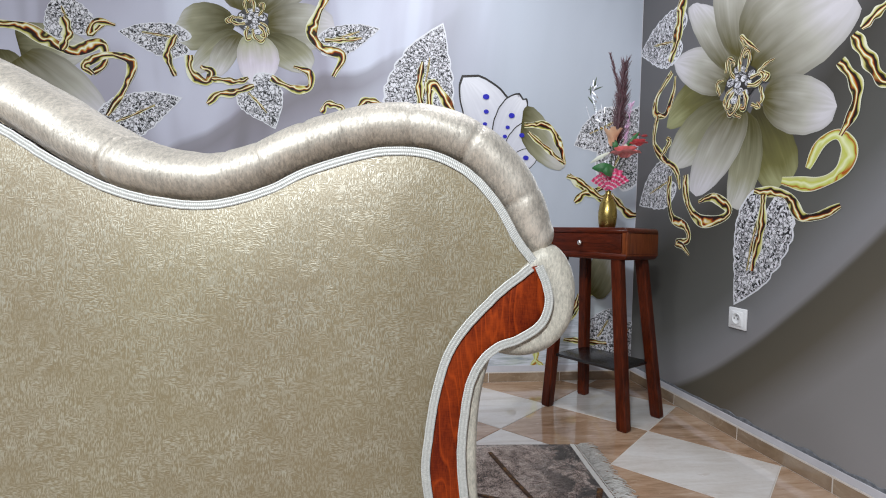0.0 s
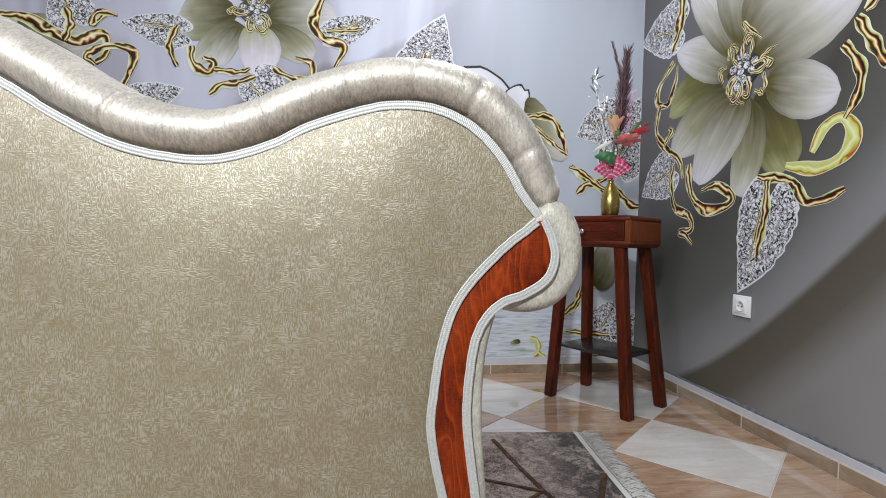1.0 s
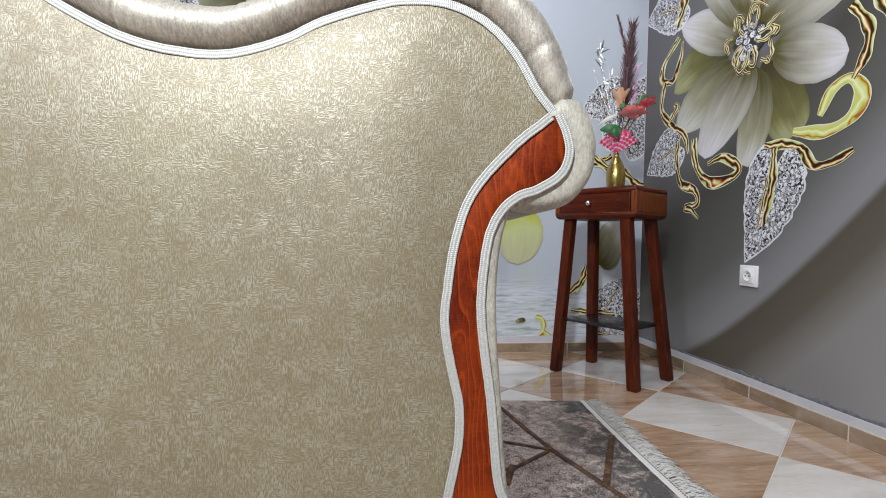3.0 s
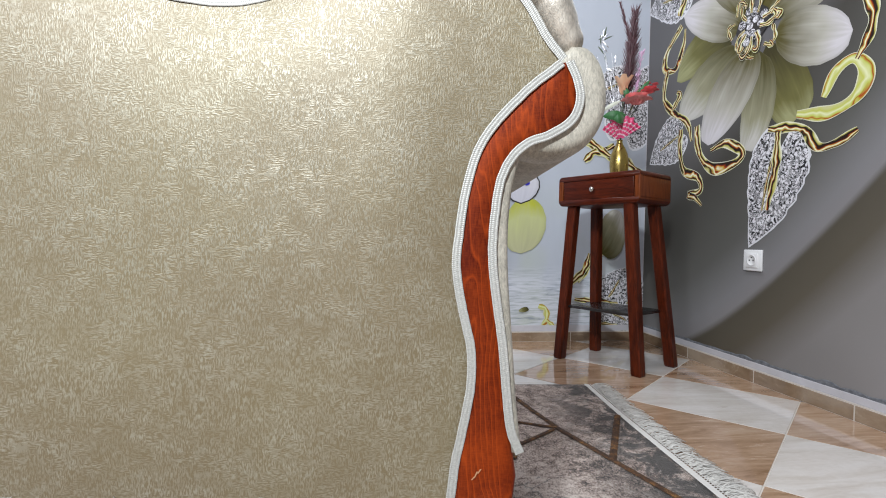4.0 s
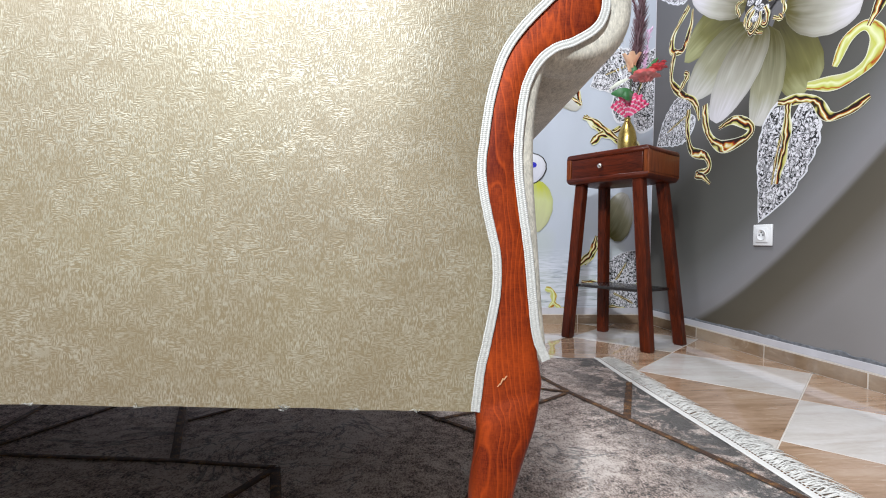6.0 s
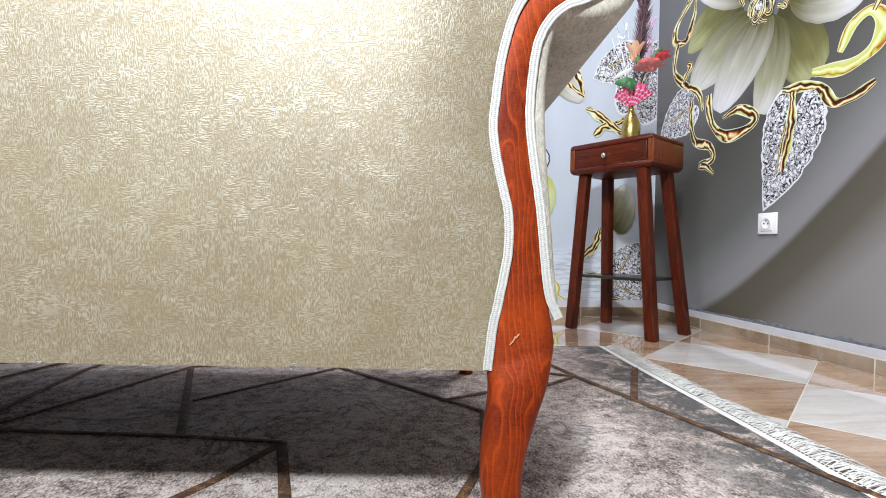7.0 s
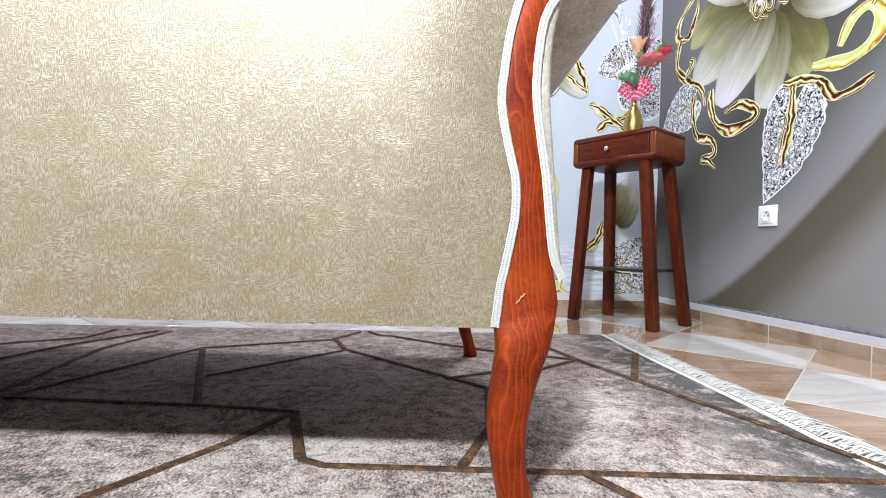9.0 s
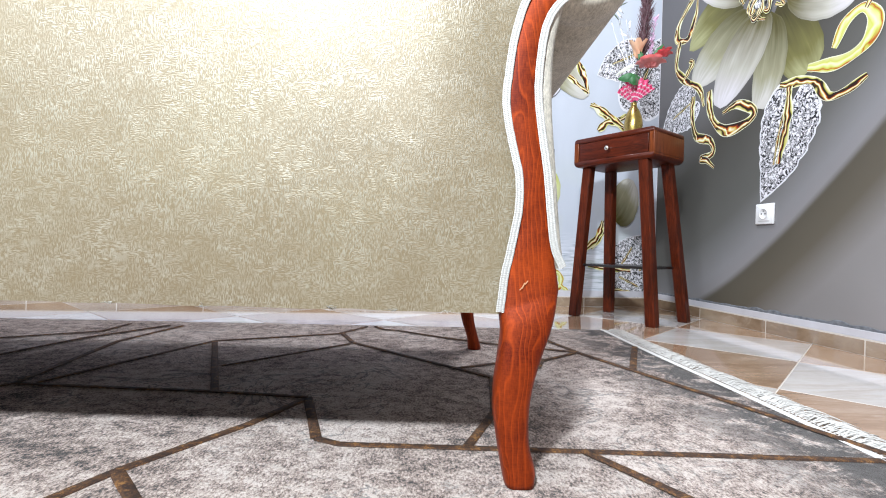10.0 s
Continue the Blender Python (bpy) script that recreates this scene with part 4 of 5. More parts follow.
def arm_roll():
    around = spline([(0.228, 0, 0.779), (0.247, 0, 0.777), (0.262, 0, 0.762), (0.271, 0, 0.738), (0.273, 0, 0.712), (0.268, 0, 0.684), (0.256, 0, 0.663), (0.236, 0, 0.646), (0.208, 0, 0.638),
                     (0.178, 0, 0.640), (0.158, 0, 0.652), (0.165, 0, 0.69), (0.19, 0, 0.74), (0.228, 0, 0.779)], 56)[:-1]
    mid = Vector((0.206, 0, 0.702))
    rings = []
    for y, k in ((-0.003, 0.62), (-0.0035, 0.78), (0.0, 0.90), (0.008, 0.965), (0.020, 1.0), (0.052, 1.0), (0.056, 0.975), (0.060, 1.0), (0.2, 1.0), (0.4, 1.01), (0.60, 1.0), (0.63, 0.95), (0.645, 0.75), (0.65, 0.4)):
        rings.append([mid + (p - mid) * (k + 0.006 * noise.noise(p * 30 + Vector((0, y * 20, 0)))) + Vector((0, y, 0)) for p in around])
    return loft(rings)


sofa_part("arm_roll", arm_roll(), ARM_CLOTH, "rolled arm in pale brushed velvet")


def side_strip():
    """Cloth edging that wraps the post's outer side."""
    edge = flat_curve([(0.168, 0.648), (0.156, 0.60), (0.1515, 0.55), (0.1525, 0.495), (0.1585, 0.42), (0.1645, 0.345), (0.171, 0.289)], 40)
    inner = flat_curve([(0.150, 0.640), (0.135, 0.60), (0.128, 0.55), (0.126, 0.495), (0.135, 0.42), (0.145, 0.345), (0.158, 0.289)], 40)
    return loft([[i + Vector((0, -0.004, 0)), e + Vector((-0.004, -0.004, 0)), e + Vector((0, 0.0, 0)), e + Vector((0.001, 0.03, 0)), e + Vector((-0.003, 0.056, 0)), i + Vector((0, 0.06, 0))] for i, e in zip(inner, edge)])


sofa_part("edging", side_strip(), ARM_CLOTH)


def arm_body():
    rings = []
    for p in flat_curve([(0.172, 0.66), (0.146, 0.625), (0.130, 0.57), (0.127, 0.5), (0.135, 0.43), (0.146, 0.35), (0.152, 0.285), (0.150, HEM)], 36):
        rings.append([p + Vector((x, y, 0)) for x, y in ((-0.09, 0.02), (-0.02, 0.03), (0, 0.05), (0, 0.3), (0, 0.60), (-0.02, 0.63), (-0.09, 0.63))])
    return loft(rings)


sofa_part("arm_body", arm_body(), SHADED_SIDE_CLOTH)
bm = boxed((2 * SOFA_MID - 0.08, 0.012, HEM + 0.002), (0.08, 0.80, 0.33), 0.012)
sofa_part("seat_frame", bm, BACK_CLOTH, "", False)
bm = boxed((2 * SOFA_MID - 0.06, 0.03, HEM - 0.001), (0.06, 0.78, HEM + 0.004))
sofa_part("dust_cloth", bm, DUST_CLOTH, "", False, False)
bm = boxed((2 * SOFA_MID - 0.05, 0.15, 0.325), (0.05, 0.81, 0.47), 0.045, 4)
sofa_part("seat_cushion", bm, BACK_CLOTH, "", False)

SCRATCH, SCRATCH_Y = (0.116, 0.266), -0.0105
MARK = plain("bare_wood_scratch", (0.55, 0.28, 0.14), 0.6)
bm = bmesh.new()
for k, (dx, dz, n) in enumerate(((0, 0, 0.0075), (0.004, 0.004, 0.005), (-0.003, -0.004, 0.004))):
    a = Vector((SCRATCH[0] + dx, SCRATCH_Y, SCRATCH[1] + dz))
    loft([[a + Vector((-0.0012, 0, -n / 2)), a + Vector((0.0003, 0, -n / 2))], [a + Vector((0.002, 0, n / 2)), a + Vector((0.0038, 0, n / 2))]], False, False, bm)
sofa_part("scratch", bm, MARK, "pale scratch in the varnish", False, False)
rnd = random.Random(3)
bm = bmesh.new()
for s in (-0.42, -0.30, -0.135, -0.13, -0.05, 0.02):
    for _ in range(4):
        a = Vector((s + rnd.uniform(-0.004, 0.004), -0.001, HEM + rnd.uniform(-0.001, 0.002)))
        tube([a, a + Vector((rnd.uniform(-0.006, 0.006), -0.002, rnd.uniform(-0.002, 0.004))), a + Vector((rnd.uniform(-0.009, 0.009), -0.001, rnd.uniform(-0.001, 0.003)))], 0.00035, 4, bm)
tagged(sofa_part("loose_thread", bm, BRAID, "white frayed threads at the hem", False)[0], "", "", "", "stuff")

# ---------------------------------------------------------------- rug
RUG_POSE = pose(1.152, 2.264, 0, 0, 0, -5.0)
rug = thing("rug", RUG_POSE, "mottled grey-brown rug with dark lines and white fringe", "rug")
bm = bmesh.new()
nx, ny = 90, 60
rows = []
for j in range(ny + 1):
    row = []
    for i in range(nx + 1):
        x, y = -3.0 + 3.0 * i / nx, -2.0 + 2.0 * j / ny
        wave = 0.004 * math.sin(y * 5.3) * max(0, 1 + x / 0.3) if x > -0.3 else 0
        row.append((x + wave, y, 0.0085 + 0.0006 * noise.noise(Vector((x * 7, y * 7, 0)))))
    rows.append(row)
loft(rows, False, False, bm)
edge = [e for e in bm.edges if e.is_boundary]
skirt = bmesh.ops.extrude_edge_only(bm, edges=edge)["geom"]
for v in skirt:
    if isinstance(v, bmesh.types.BMVert):
        v.co.z = 0.0005
part("rug_field", bm, RUG, rug, "mottled grey-brown pile")
RUG_LINES = [
    (0.018, [(-0.13, 1.03), (-0.04, 1.187), (0.085, 1.345), (0.162, 1.481)]), (0.018, [(-0.04, 1.187), (0.045, 1.07)]), (0.018, [(0.162, 1.481), (0.203, 1.276)]),
    (0.015, [(0.203, 1.276), (0.24, 1.252), (0.579, 1.204), (1.09, 1.13)]), (0.016, [(0.43, 1.225), (0.513, 1.381), (0.562, 1.608)]), (0.016, [(-0.186, 2.034), (-0.026, 1.526)]),
    (0.014, [(-0.443, 1.601), (-0.231, 1.561), (-0.026, 1.526), (0.162, 1.481)]), (0.016, [(-0.6, 1.40), (-0.437, 1.60), (-0.452, 2.03), (-0.377, 2.3)]), (0.014, [(-0.4, 1.6), (-0.186, 2.034), (0.17, 2.158), (0.26, 2.30)]),
    (0.013, [(-0.077, 1.729), (0.216, 1.993)]), (0.015, [(0.178, 2.179), (0.224, 2.01), (0.348, 1.862), (0.562, 1.608)]), (0.013, [(0.48, 1.687), (0.60, 1.74), (0.742, 1.769), (0.872, 1.86)]),
    (0.016, [(0.828, 2.224), (0.856, 2.03), (0.885, 1.862), (0.942, 1.66), (1.008, 1.43), (1.085, 1.14)]), (0.018, [(1.108, 1.945), (0.942, 1.66)]), (0.016, [(0.605, 1.20), (0.69, 1.03)]),
    (0.013, [(0.29, 2.30), (0.322, 2.237), (0.365, 2.22), (0.513, 2.09), (0.651, 1.99), (0.763, 1.93), (0.878, 1.868)]), (0.014, [(-0.79, 2.07), (-0.577, 2.186), (-0.56, 2.33)]), (0.014, [(-0.66, 1.80), (-0.566, 2.074), (-0.42, 2.30)]),
    (0.018, [(0.745, 1.785), (0.70, 1.69)]),
]
back_to_rug = RUG_POSE.inverted()
for nth, (width, line) in enumerate(RUG_LINES):
    rise = 0.00015 * nth
    bm = bmesh.new()
    pts = []
    for a, b in zip(line, line[1:]):
        pts += [Vector((*a, 0)).lerp(Vector((*b, 0)), k / 10) for k in range(10)]
    pts.append(Vector((*line[-1], 0)))
    rows = []
    for i, p in enumerate(pts):
        ahead = (pts[min(i + 1, len(pts) - 1)] - pts[max(i - 1, 0)]).normalized()
        side = Vector((-ahead.y, ahead.x, 0)) * width / 2 * (1 + 0.1 * noise.noise(p * 40))
        rows.append([back_to_rug @ (p + side * k + Vector((0, 0, z + rise))) for k, z in ((-1, 0.0088), (-0.8, 0.0105), (0.8, 0.0105), (1, 0.0088))])
    loft(rows, False, False, bm)
    part("stripe", bm, RUG_LINE, rug, "dark brown woven stripe")
bm = bmesh.new()
loft([[(x + 0.004 * math.sin(y * 5.3), y, z) for x, z in ((-0.005, 0.0092), (-0.002, 0.0112), (0.003, 0.0102), (0.014, 0.0092), (0.019, 0.0098), (0.022, 0.006), (0.023, 0.001))] for y in [-2.0 + 0.01 * k for k in range(201)]], False, False, bm)
part("selvedge", bm, FRINGE, rug, "off-white woven end band")
bm = bmesh.new()
for k in range(230):
    y = -2.0 + 2.0 * (k + 0.5) / 230
    x = 0.0145 + 0.004 * math.sin(y * 5.3)
    loft([[(x - 0.0022, y + 0.0028 * q, 0.0094), (x + 0.0022, y + 0.0028 * q + 0.001, 0.0097)] for q in (-1, 0, 1)], False, False, bm)
tagged(part("stitch", bm, RUG_LINE, rug, "dark gaps between the fringe knots"), "", "", "", "stuff")
rnd = random.Random(7)
bm = bmesh.new()
for k in range(300):
    y = -2.0 + 2.0 * (k + rnd.uniform(0.0, 1.0)) / 300
    lean = 0.018 * noise.noise(Vector((y * 9, 2, 0)))
    for _ in range(5):
        reach, bend = rnd.uniform(0.04, 0.08), lean + rnd.uniform(-0.03, 0.03)
        x0 = 0.020 + 0.004 * math.sin(y * 5.3)
        up = rnd.uniform(0.0, 0.008)
        pts = [(x0, y, 0.006), (x0 + reach * 0.35, y + bend * 0.2 + rnd.uniform(-0.003, 0.003), 0.008 + up), (x0 + reach * 0.75, y + bend * 0.8, 0.006 + up * 0.7), (x0 + reach, y + bend * 1.3, 0.0025 + up * 0.2)]
        tube(pts, lambda t: 0.0011 * (1 - 0.35 * t), 4, bm)
tagged(part("fringe", bm, FRINGE, rug, "off-white knotted cotton fringe"), "", "", "", "stuff")

# ---------------------------------------------------------------- stool with a drawer
STOOL = pose(1.41, 2.59, 0, 0, 0, -60.2)
stool = thing("plant_stand", STOOL, "tall mahogany-stained wooden stand with a small drawer and splayed legs", "stand")
HX, HY, Z0, Z1 = 0.2, 0.125, 0.700, 0.833


def board(lo, hi, bevel):
    return boxed(lo, hi, bevel, 3)


def case_board(z0, z1, r, up):
    """A board whose outer ends are rounded over: above for the top, below for the bottom."""
    prof = []
    for sx in (-1, 1):
        arc = [(sx * (HX - r + r * math.cos(w)), (z1 - r + r * math.sin(w)) if up else (z0 + r - r * math.sin(w))) for w in [math.pi / 2 * k / 6 for k in range(7)]]
        arc = [(sx * HX, z0 if up else z1)] + arc
        prof += arc if sx > 0 else list(reversed(arc))
    mid = Vector((0, 0, (z0 + z1) / 2))
    rings = []
    for y, k in ((-HY, 0.004), (-HY + 0.003, 0.001), (-HY + 0.006, 0.0), (HY - 0.006, 0.0), (HY - 0.003, 0.001), (HY, 0.004)):
        rings.append([Vector((x * (1 - k / HX), y, mid.z + (z - mid.z) * (1 - 2 * k / (z1 - z0)))) for x, z in prof])
    return loft(rings)


part("top", case_board(Z1 - 0.024, Z1, 0.016, True), STOOL_TOP, stool)
part("bottom", case_board(Z0, Z0 + 0.028, 0.024, False), STOOL_TOP, stool)
part("side", board((-HX, -HY + 0.001, Z0 + 0.016), (-HX + 0.025, HY - 0.001, Z1 - 0.016), 0.004), STOOL_EDGE, stool, "lighter end of the drawer case")
part("side", board((HX - 0.025, -HY + 0.001, Z0 + 0.016), (HX, HY - 0.001, Z1 - 0.016), 0.004), STOOL_EDGE, stool, "lighter end of the drawer case")
part("rear", board((-HX + 0.02, HY - 0.018, Z0 + 0.016), (HX - 0.02, HY, Z1 - 0.016), 0.002), STOOL_TOP, stool)
drawer = part("drawer", board((-HX + 0.028, -HY + 0.002, Z0 + 0.0245), (HX - 0.028, -HY + 0.06, Z1 - 0.0245), 0.003), STOOL_TOP, stool, "drawer front in red-brown wood")
bm = turned([(0.004, 0.0), (0.005, 0.008), (0.009, 0.012), (0.0115, 0.018), (0.010, 0.024), (0.005, 0.027), (0.001, 0.0275)], 20)
bmesh.ops.transform(bm, matrix=pose(-0.012, -HY + 0.002, (Z0 + Z1) / 2, 90, 0, 0), verts=bm.verts)
part("knob", bm, STEEL, drawer, "round polished metal knob")
LEG_Y = {(-1, -1): (-0.08, -0.10), (1, -1): (-0.098, -0.082), (1, 1): (0.086, 0.190), (-1, 1): (0.096, 0.180)}
for sx in (-1, 1):
    for sy in (-1, 1):
        top, foot = Vector((sx * 0.145, LEG_Y[sx, sy][0], Z0 + 0.004)), Vector((sx * 0.190, LEG_Y[sx, sy][1], 0.0))
        bm = bmesh.new()
        rings = []
        for t in (0, 0.01, 0.5, 0.99, 1.0):
            c, r = top.lerp(foot, t), 0.0225 if 0 < t < 1 else 0.020
            rings.append([c + Vector((a * r, b * r, 0)) for a, b in ((-1, -0.75), (-0.75, -1), (0.75, -1), (1, -0.75), (1, 0.75), (0.75, 1), (-0.75, 1), (-1, 0.75))])
        part("leg", loft(rings), STOOL_WOOD, stool, "", False)
part("shelf", board((-0.165, -0.095, 0.238), (0.165, 0.155, 0.250), 0.003), SHELF, stool, "thin smoked black shelf")

# ---------------------------------------------------------------- vase and flowers on the stand
VASE_AT = (1.452, 2.62, Z1 + 0.0005)
vase = part("vase", turned([(0.030, 0.0), (0.034, 0.003), (0.038, 0.02), (0.041, 0.05), (0.041, 0.075), (0.036, 0.105), (0.026, 0.13), (0.016, 0.147), (0.0125, 0.158), (0.013, 0.166), (0.0155, 0.168), (0.012, 0.166), (0.010, 0.15), (0.008, 0.12)], 40), BRASS)
vase.matrix_world = pose(*VASE_AT)
tagged(vase, "bottle-shaped brushed brass vase standing on the stand", "vase")
bouquet = thing("artificial_flowers", pose(VASE_AT[0], VASE_AT[1], VASE_AT[2] + 0.16, 0, 0, -25), "artificial roses, lily, plume and pink net bow in the brass vase", "flowers")


def shade(name, a, b, rough=0.6):
    n = Nodes(name)
    return n.done(n.mix(n.noise(n.coords(), 55.0, 3.0), a, b), rough, 0.0, Sheen_Weight=0.2)


PLUME = shade("maroon_plume", (0.03, 0.006, 0.01), (0.11, 0.025, 0.04), 0.8)
CORAL = shade("coral_petal", (0.78, 0.17, 0.19), (0.88, 0.40, 0.38))
RED = shade("red_petal", (0.62, 0.05, 0.08), (0.80, 0.16, 0.17))
PEACH = shade("peach_petal", (0.72, 0.38, 0.22), (0.80, 0.58, 0.40))
GREEN = shade("green_leaf", (0.01, 0.075, 0.015), (0.025, 0.15, 0.035), 0.5)
CREAM = shade("cream_leaf", (0.50, 0.52, 0.42), (0.66, 0.68, 0.60))
SILVER = plain("silver_tinsel", (0.62, 0.62, 0.66), 0.3, 0.7)
DARK_STEM = shade("dark_stem", (0.03, 0.05, 0.03), (0.08, 0.1, 0.06))
NET = shade("hot_pink_net", (0.80, 0.06, 0.22), (0.85, 0.16, 0.34), 0.5)
NET_PALE = shade("pale_pink_net", (0.85, 0.62, 0.70), (0.88, 0.75, 0.80), 0.5)
LILAC = shade("lilac_strand", (0.62, 0.35, 0.58), (0.75, 0.55, 0.72))
rnd = random.Random(11)


def cup(bm, at, r, h, lean, turn, curl):
    """One petal: a curved spoon."""
    m = Matrix.Translation(at) @ pose(0, 0, 0, 0, 0, turn) @ pose(0, 0, 0, lean, 0, 0)
    rows = []
    for i in range(6):
        t = i / 5
        w = r * math.sin(math.pi * (0.12 + 0.78 * t)) ** 0.7
        rows.append([m @ Vector((w * q, -curl * t * t * r + 0.35 * r * q * q, h * t)) for q in (-1, -0.5, 0, 0.5, 1)])
    return loft(rows, False, False, bm)


def bloom(name, at, r, material, label):
    bm = bmesh.new()
    for ring, (count, lean, size) in enumerate(((3, 4, 0.6), (5, 14, 0.85), (6, 28, 1.0), (6, 44, 1.0))):
        for k in range(count):
            cup(bm, Vector(at), r * 0.62 * size, r * 1.0 * size, lean, 360 * k / count + ring * 31, 0.35 + 0.2 * ring)
    return part(name, bm, material, bouquet, label)


def leaf_blade(name, root, tip, width, material, label, bow=0.02):
    root, tip = Vector(root), Vector(tip)
    across = (tip - root).cross(Vector((0, 1, 0))).normalized()
    rows = []
    for i in range(11):
        t = i / 10
        w = width * math.sin(math.pi * (0.04 + 0.94 * t)) ** 0.8
        c = root.lerp(tip, t) + Vector((0, -bow * math.sin(math.pi * t), 0))
        rows.append([c + across * w * q + Vector((0, 0.25 * w * abs(q), 0)) for q in (-1, -0.5, 0, 0.5, 1)])
    return part(name, loft(rows, False, False), material, bouquet, label)


for tip in ((0.045, -0.03, 0.15), (0.1, 0, 0.2), (0.01, -0.02, 0.22), (0.03, 0.01, 0.33), (0.07, 0.02, 0.2)):
    part("stem", tube([(0, 0, -0.12), (0.002, 0, 0.0), (tip[0] * 0.5, tip[1] * 0.5, tip[2] * 0.6), tip], 0.0022, 6, None, 10), DARK_STEM, bouquet)
# feathery plumes
for base, mid, tip, spread, count in (((0.022, 0.0, 0.12), (0.038, 0.0, 0.36), (0.052, 0.0, 0.575), 0.055, 520), ((0.018, 0.01, 0.15), (0.028, 0.0, 0.44), (-0.012, 0.0, 0.625), 0.022, 190)):
    pts = spline([base, mid, tip], 60)
    bm = bmesh.new()
    tube(pts, 0.002, 5, bm)
    for k in range(count):
        t = rnd.uniform(0.18, 1.0)
        p = pts[int(t * 60)]
        ahead = (pts[min(60, int(t * 60) + 1)] - pts[max(0, int(t * 60) - 1)]).normalized()
        w = rnd.uniform(0, 2 * math.pi)
        out = Vector((math.cos(w), math.sin(w) * 0.6, 0))
        reach = spread * rnd.uniform(0.5, 1.2) * (1.1 - 0.6 * t)
        tube([p, p + out * reach * 0.45 + ahead * reach * 0.8, p + out * reach * 0.8 + ahead * reach * 1.7 + Vector((0, 0, -0.2 * reach))], lambda q: 0.0026 * (1 - 0.8 * q), 3, bm)
    part("plume", bm, PLUME, bouquet, "dark maroon feathery grass plume")
# silver sprays
for tip in ((-0.095, 0.0, 0.50), (-0.075, 0.02, 0.44), (-0.045, -0.01, 0.40), (-0.02, 0.0, 0.36), (-0.11, 0.0, 0.40)):
    bm = tube([(0, 0, 0.0), (tip[0] * 0.25, 0, 0.16), (tip[0] * 0.7, tip[1], tip[2] * 0.72), tip], lambda t: 0.0026 * (1 - 0.6 * t), 5, None, 16)
    part("spray", bm, SILVER, bouquet, "silver tinsel stem")
for k in range(16):
    t = rnd.uniform(0.5, 1.0)
    at = Vector((-0.09, 0, 0.48)).lerp(Vector((-0.02, 0, 0.25)), rnd.random()) + Vector((rnd.uniform(-0.02, 0.02), rnd.uniform(-0.02, 0.02), 0))
    w = rnd.uniform(-1.2, 1.2)
    leaf_blade("sprig", at, at + Vector((math.sin(w) * 0.05, 0, math.cos(w) * 0.045)), 0.0034, DARK_STEM if k % 3 else SILVER, "narrow dark sprig leaf", 0.006)
# lilac strand
bm = tube([(0.03, 0, 0.10), (0.06, 0, 0.22), (0.085, 0.0, 0.39)], 0.002, 5, None, 14)
for k in range(90):
    t = rnd.random()
    p = Vector((0.055, 0, 0.18)).lerp(Vector((0.085, 0, 0.40)), t)
    w = rnd.uniform(0, 6.28)
    tube([p, p + Vector((math.cos(w) * 0.013, math.sin(w) * 0.012, 0.012))], 0.002, 4, bm)
part("strand", bm, LILAC, bouquet, "lilac bead strand")
bloom("rose", (0.062, -0.05, 0.150), 0.060, CORAL, "coral artificial rose")
bloom("rose", (0.118, -0.02, 0.205), 0.036, RED, "small red artificial rose")
bloom("blossom", (0.112, 0.02, 0.255), 0.016, RED, "tiny red blossom")
bloom("blossom", (0.145, 0.02, 0.25), 0.014, RED, "tiny red blossom")
bloom("blossom", (0.128, 0.03, 0.235), 0.012, LILAC, "tiny pink blossom")
bm = bmesh.new()
for k in range(6):
    cup(bm, Vector((0.008, -0.03, 0.205)), 0.020, 0.085, 12 + 8 * (k % 2), 60 * k, 0.9)
part("lily", bm, PEACH, bouquet, "half-open peach lily bud")
leaf_blade("leaf", (0.02, -0.05, 0.105), (-0.075, -0.06, 0.105), 0.021, GREEN, "dark green artificial leaf")
leaf_blade("leaf", (0.02, -0.045, 0.09), (-0.03, -0.08, 0.085), 0.022, GREEN, "dark green artificial leaf")
leaf_blade("leaf", (0.03, -0.02, 0.17), (0.012, -0.03, 0.24), 0.012, GREEN, "dark green artificial leaf")
leaf_blade("leaf", (0.06, 0.0, 0.19), (0.12, 0.0, 0.27), 0.010, GREEN, "green artificial leaf")
leaf_blade("leaf", (0.0, -0.02, 0.18), (-0.085, -0.03, 0.13), 0.009, CREAM, "cream artificial leaf")
leaf_blade("leaf", (0.04, 0.0, 0.2), (0.10, 0.01, 0.21), 0.012, CREAM, "cream artificial leaf")


def bow():
    """Pleated net fan gathered at the vase's mouth, in hot pink and pale bands."""
    hot, pale = bmesh.new(), bmesh.new()
    for layer, (lo, hi, size) in enumerate(((-58, -2, 0.092), (-26, 32, 0.108), (8, 62, 0.092))):
        for r in range(14):
            r0, r1 = size * (0.12 + 0.88 * r / 14), size * (0.12 + 0.88 * (r + 1) / 14)
            rows = []
            for i in range(29):
                w = math.radians(lo + (hi - lo) * i / 28)
                pleat = 0.014 * math.sin(i * math.pi / 3.5) * r / 14
                rows.append([Vector((math.sin(w) * q, -0.045 * q / size - 0.012 * layer + pleat, 0.004 + math.cos(w) * q * 0.92)) for q in (r0, r1)])
            loft(rows, False, False, pale if r % 3 == 2 else hot)
    part("net_bow", hot, NET, bouquet, "pleated hot pink net bow")
    part("net_band", pale, NET_PALE, bouquet, "pale pink bands of the bow")


bow()

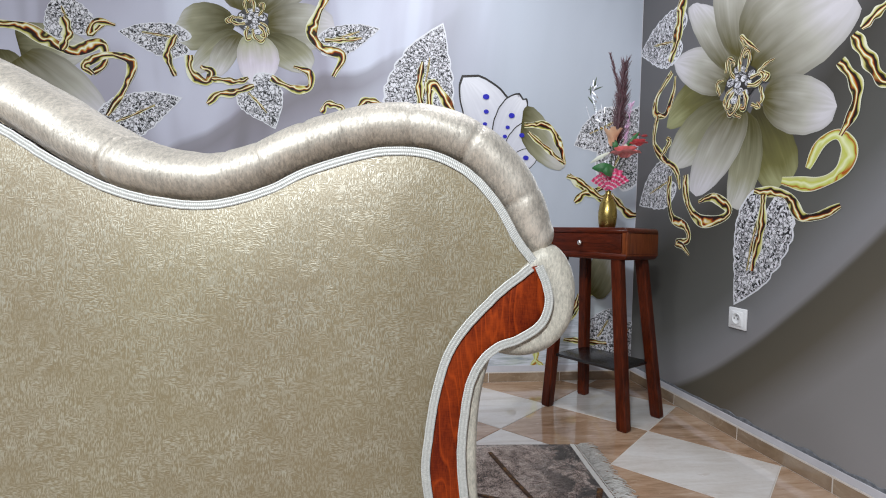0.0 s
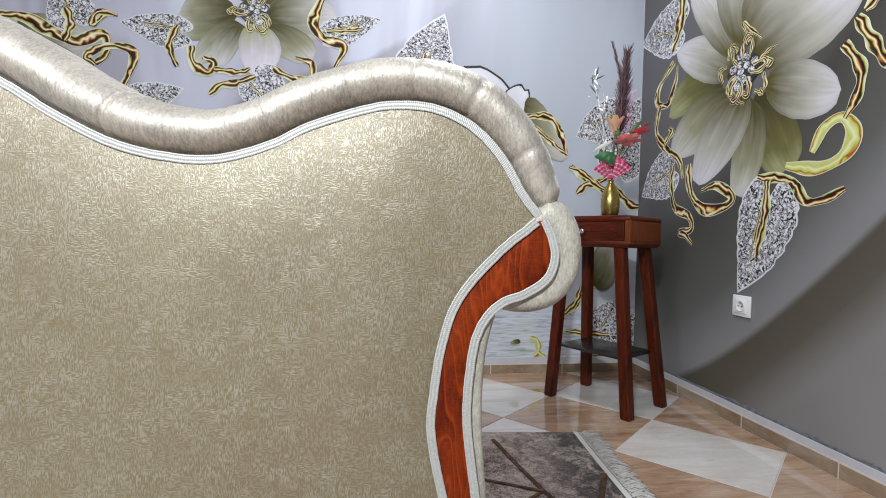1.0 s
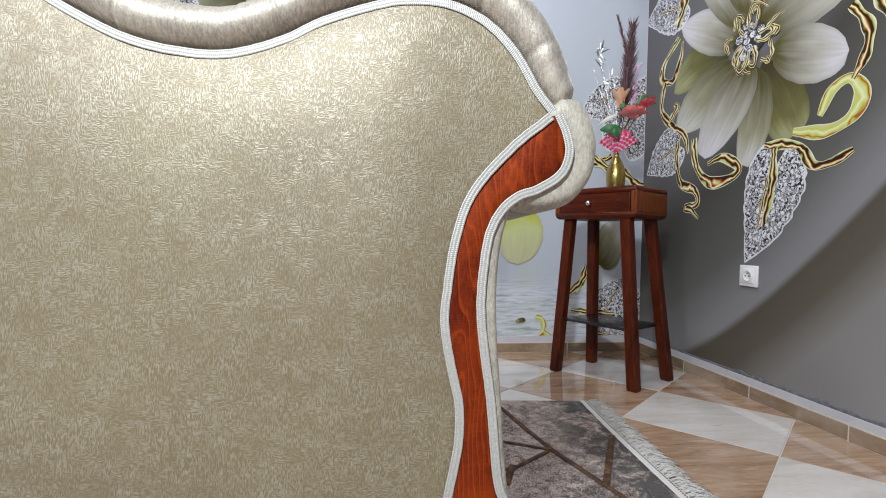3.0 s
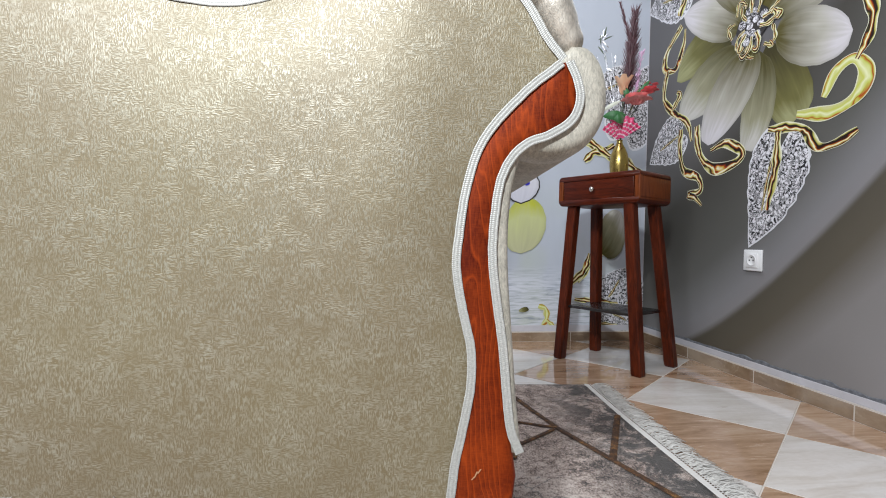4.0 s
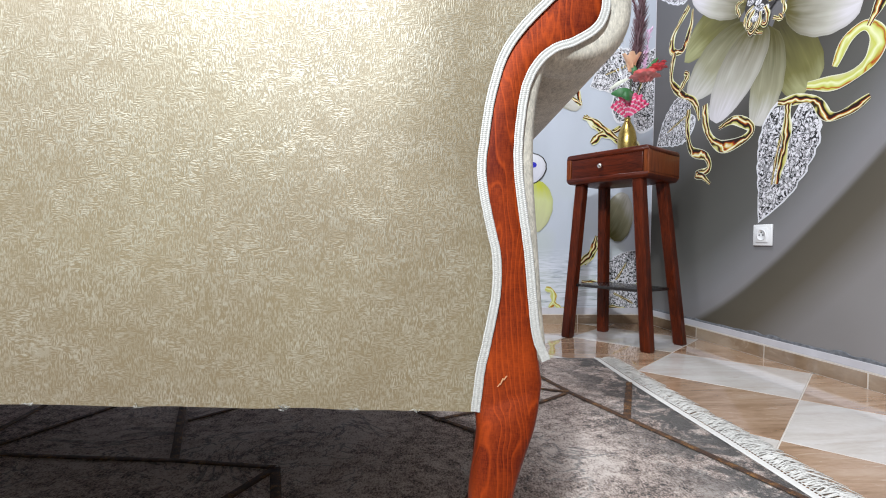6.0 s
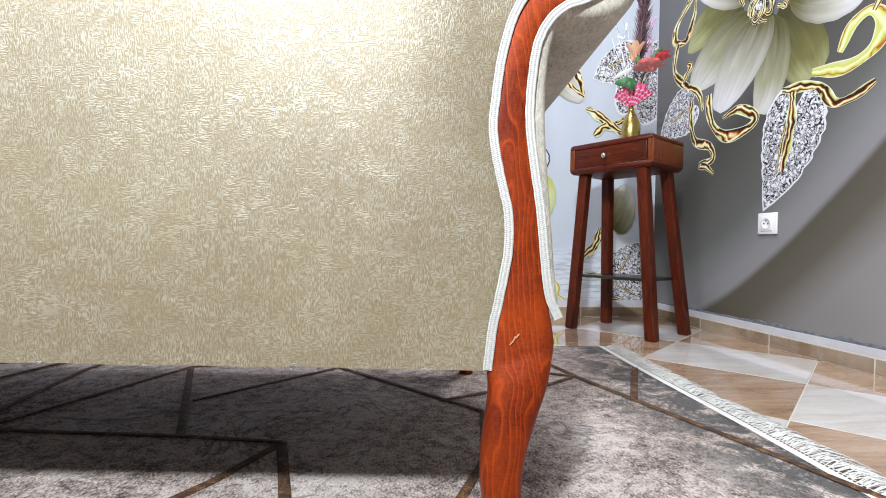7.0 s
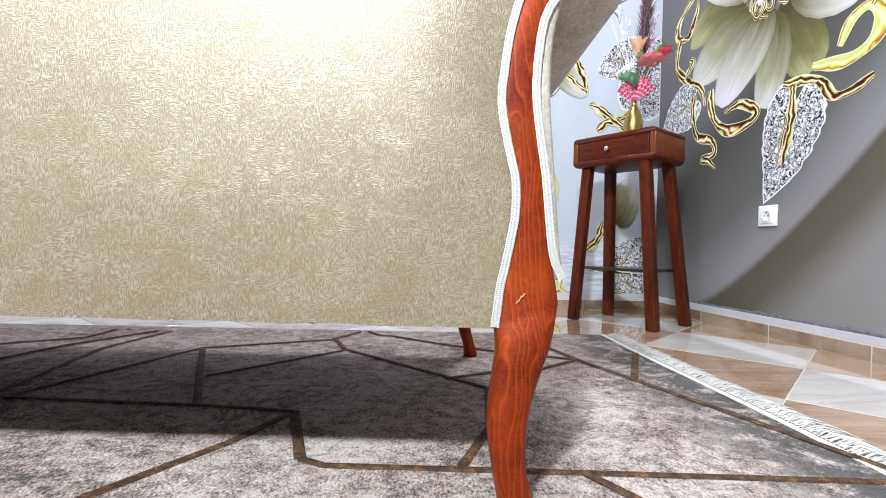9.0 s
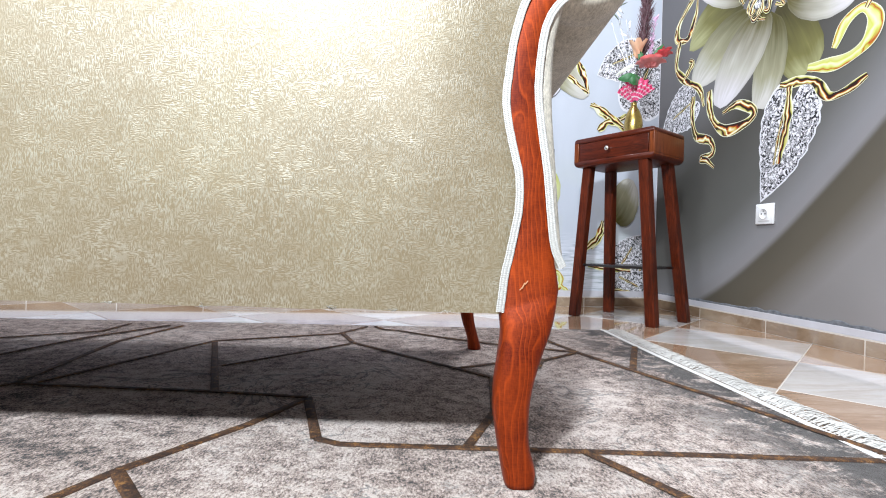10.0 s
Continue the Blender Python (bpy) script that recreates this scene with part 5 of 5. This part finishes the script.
# ---------------------------------------------------------------- wall socket
socket = thing("wall_socket", pose(X_EAST, 2.284, 0.481, 0, 0, 90), "square white plastic wall socket on the mural wall", "socket")
part("plate", boxed((-0.046, 0.0, -0.042), (0.046, 0.009, 0.042), 0.003), SOCKET, socket)
part("frame", boxed((-0.029, 0.008, -0.029), (0.029, 0.0125, 0.029), 0.002), SOCKET, socket)
bm = turned([(0.0215, 0.0), (0.0225, 0.002), (0.020, 0.0022), (0.019, 0.0004), (0.001, 0.0003)], 32)
bmesh.ops.transform(bm, matrix=pose(0, 0.0123, 0, -90, 0, 0), verts=bm.verts)
part("well", bm, SOCKET, socket, "round recessed contact well")
for x, z, r in ((-0.0095, 0, 0.003), (0.0095, 0, 0.003), (0, 0.011, 0.0026)):
    bm = turned([(r, 0.0), (r, 0.0012), (0.0005, 0.0013)], 12)
    bmesh.ops.transform(bm, matrix=pose(x, 0.0126, z, -90, 0, 0), verts=bm.verts)
    part("contact", bm, SOCKET_DARK, socket, "dark contact hole")

# ---------------------------------------------------------------- skirting
skirting = thing("baseboard", pose(0, 0, 0), "brown marbled tile skirting along the walls", "baseboard", "", "structure")
shared = {}


def skirt_piece(length, turn, at):
    if length not in shared:
        mesh_ob = part("tile", boxed((-length / 2 + 0.0012, -0.010, 0.0), (length / 2 - 0.0012, 0.0, 0.050), 0.0025, 1), SKIRT, skirting, "", False)
        shared[length] = mesh_ob.data
        ob = mesh_ob
    else:
        ob = new("tile", shared[length])
        ob.parent = skirting
    ob.matrix_basis = pose(*at, 0, 0, turn)


for k in range(12):
    skirt_piece(0.40, 0, (X_EAST - 0.02 - 0.40 * (k + 0.5), Y_NORTH, 0))
for k in range(13):
    skirt_piece(0.40, -90, (X_EAST, Y_NORTH - 0.012 - 0.40 * (k + 0.5), 0))
part("grout", boxed((X_WEST, Y_NORTH - 0.0085, 0.0), (X_EAST - 0.0085, Y_NORTH + 0.001, 0.054)), GROUT, skirting, "", False)
part("grout", boxed((X_EAST - 0.0085, Y_SOUTH, 0.0), (X_EAST + 0.001, Y_NORTH, 0.054)), GROUT, skirting, "", False)
trim = thing("trim", pose(0, 0, 0), "pale lilac wall strip above the skirting with scuffed edge", "trim", "", "structure")
for name, lo, hi in (("strip", (X_WEST, Y_NORTH - 0.0045, 0.054), (X_EAST - 0.0045, Y_NORTH + 0.001, 0.088)), ("strip", (X_EAST - 0.0045, Y_SOUTH, 0.054), (X_EAST + 0.001, Y_NORTH, 0.080))):
    part(name, boxed(lo, hi, 0.0012, 1), STRIP, trim, "", False)

rnd = random.Random(23)
bm = bmesh.new()
loft([[(X_EAST - 0.0032, y, 0.079), (X_EAST - 0.0034, y, 0.079 + 0.006 + 0.016 * abs(noise.noise(Vector((y * 11, 0, 4)))) + rnd.uniform(0, 0.003)), (X_EAST - 0.0005, y, 0.081 + 0.007 + 0.016 * abs(noise.noise(Vector((y * 11, 0, 4)))))] for y in [Y_SOUTH + 0.006 * k for k in range(int((Y_NORTH - Y_SOUTH) / 0.006))]], False, False, bm)
part("torn_edge", bm, TORN, trim, "grey scuffed torn paper edge", False)
part("corner_edge", boxed((X_EAST - 0.004, Y_NORTH - 0.003, 0.088), (X_EAST - 0.001, Y_NORTH - 0.001, TOP)), STRIP, trim, "pale cut edge of the wallpaper", False)

# ---------------------------------------------------------------- floor tiles, laid on the diagonal
U, V, START = Vector((0.303, 0.2575, 0)), Vector((-0.302, 0.334, 0)), Vector((1.5365, 1.7835, 0))
tile_mesh = {}
for kind, material in ((0, TILE_PALE), (1, TILE_BROWN)):
    bm = bmesh.new()
    rings = []
    for inset, z in ((0.0018, -0.009), (0.0018, -0.0005), (0.0022, 0.0)):
        a, b = 0.5 - inset / U.length, 0.5 - inset / V.length
        rings.append([U * (a * p) + V * (b * q) + Vector((0, 0, z)) for p, q in ((-1, -1), (1, -1), (1, 1), (-1, 1))])
    loft(rings, True, True, bm)
    mesh = bpy.data.meshes.new("tile")
    bm.to_mesh(mesh)
    bm.free()
    mesh.materials.append(material)
    tile_mesh[kind] = mesh
for i in range(-17, 17):
    for j in range(-17, 17):
        c = START + U * (i + 0.5) + V * (j + 0.5)
        if X_WEST - 0.15 < c.x < X_EAST + 0.22 and Y_SOUTH - 0.15 < c.y < Y_NORTH + 0.22:
            ob = new("tile", tile_mesh[(i + j) % 2])
            ob.parent = floor
            ob.matrix_basis = Matrix.Translation(c)
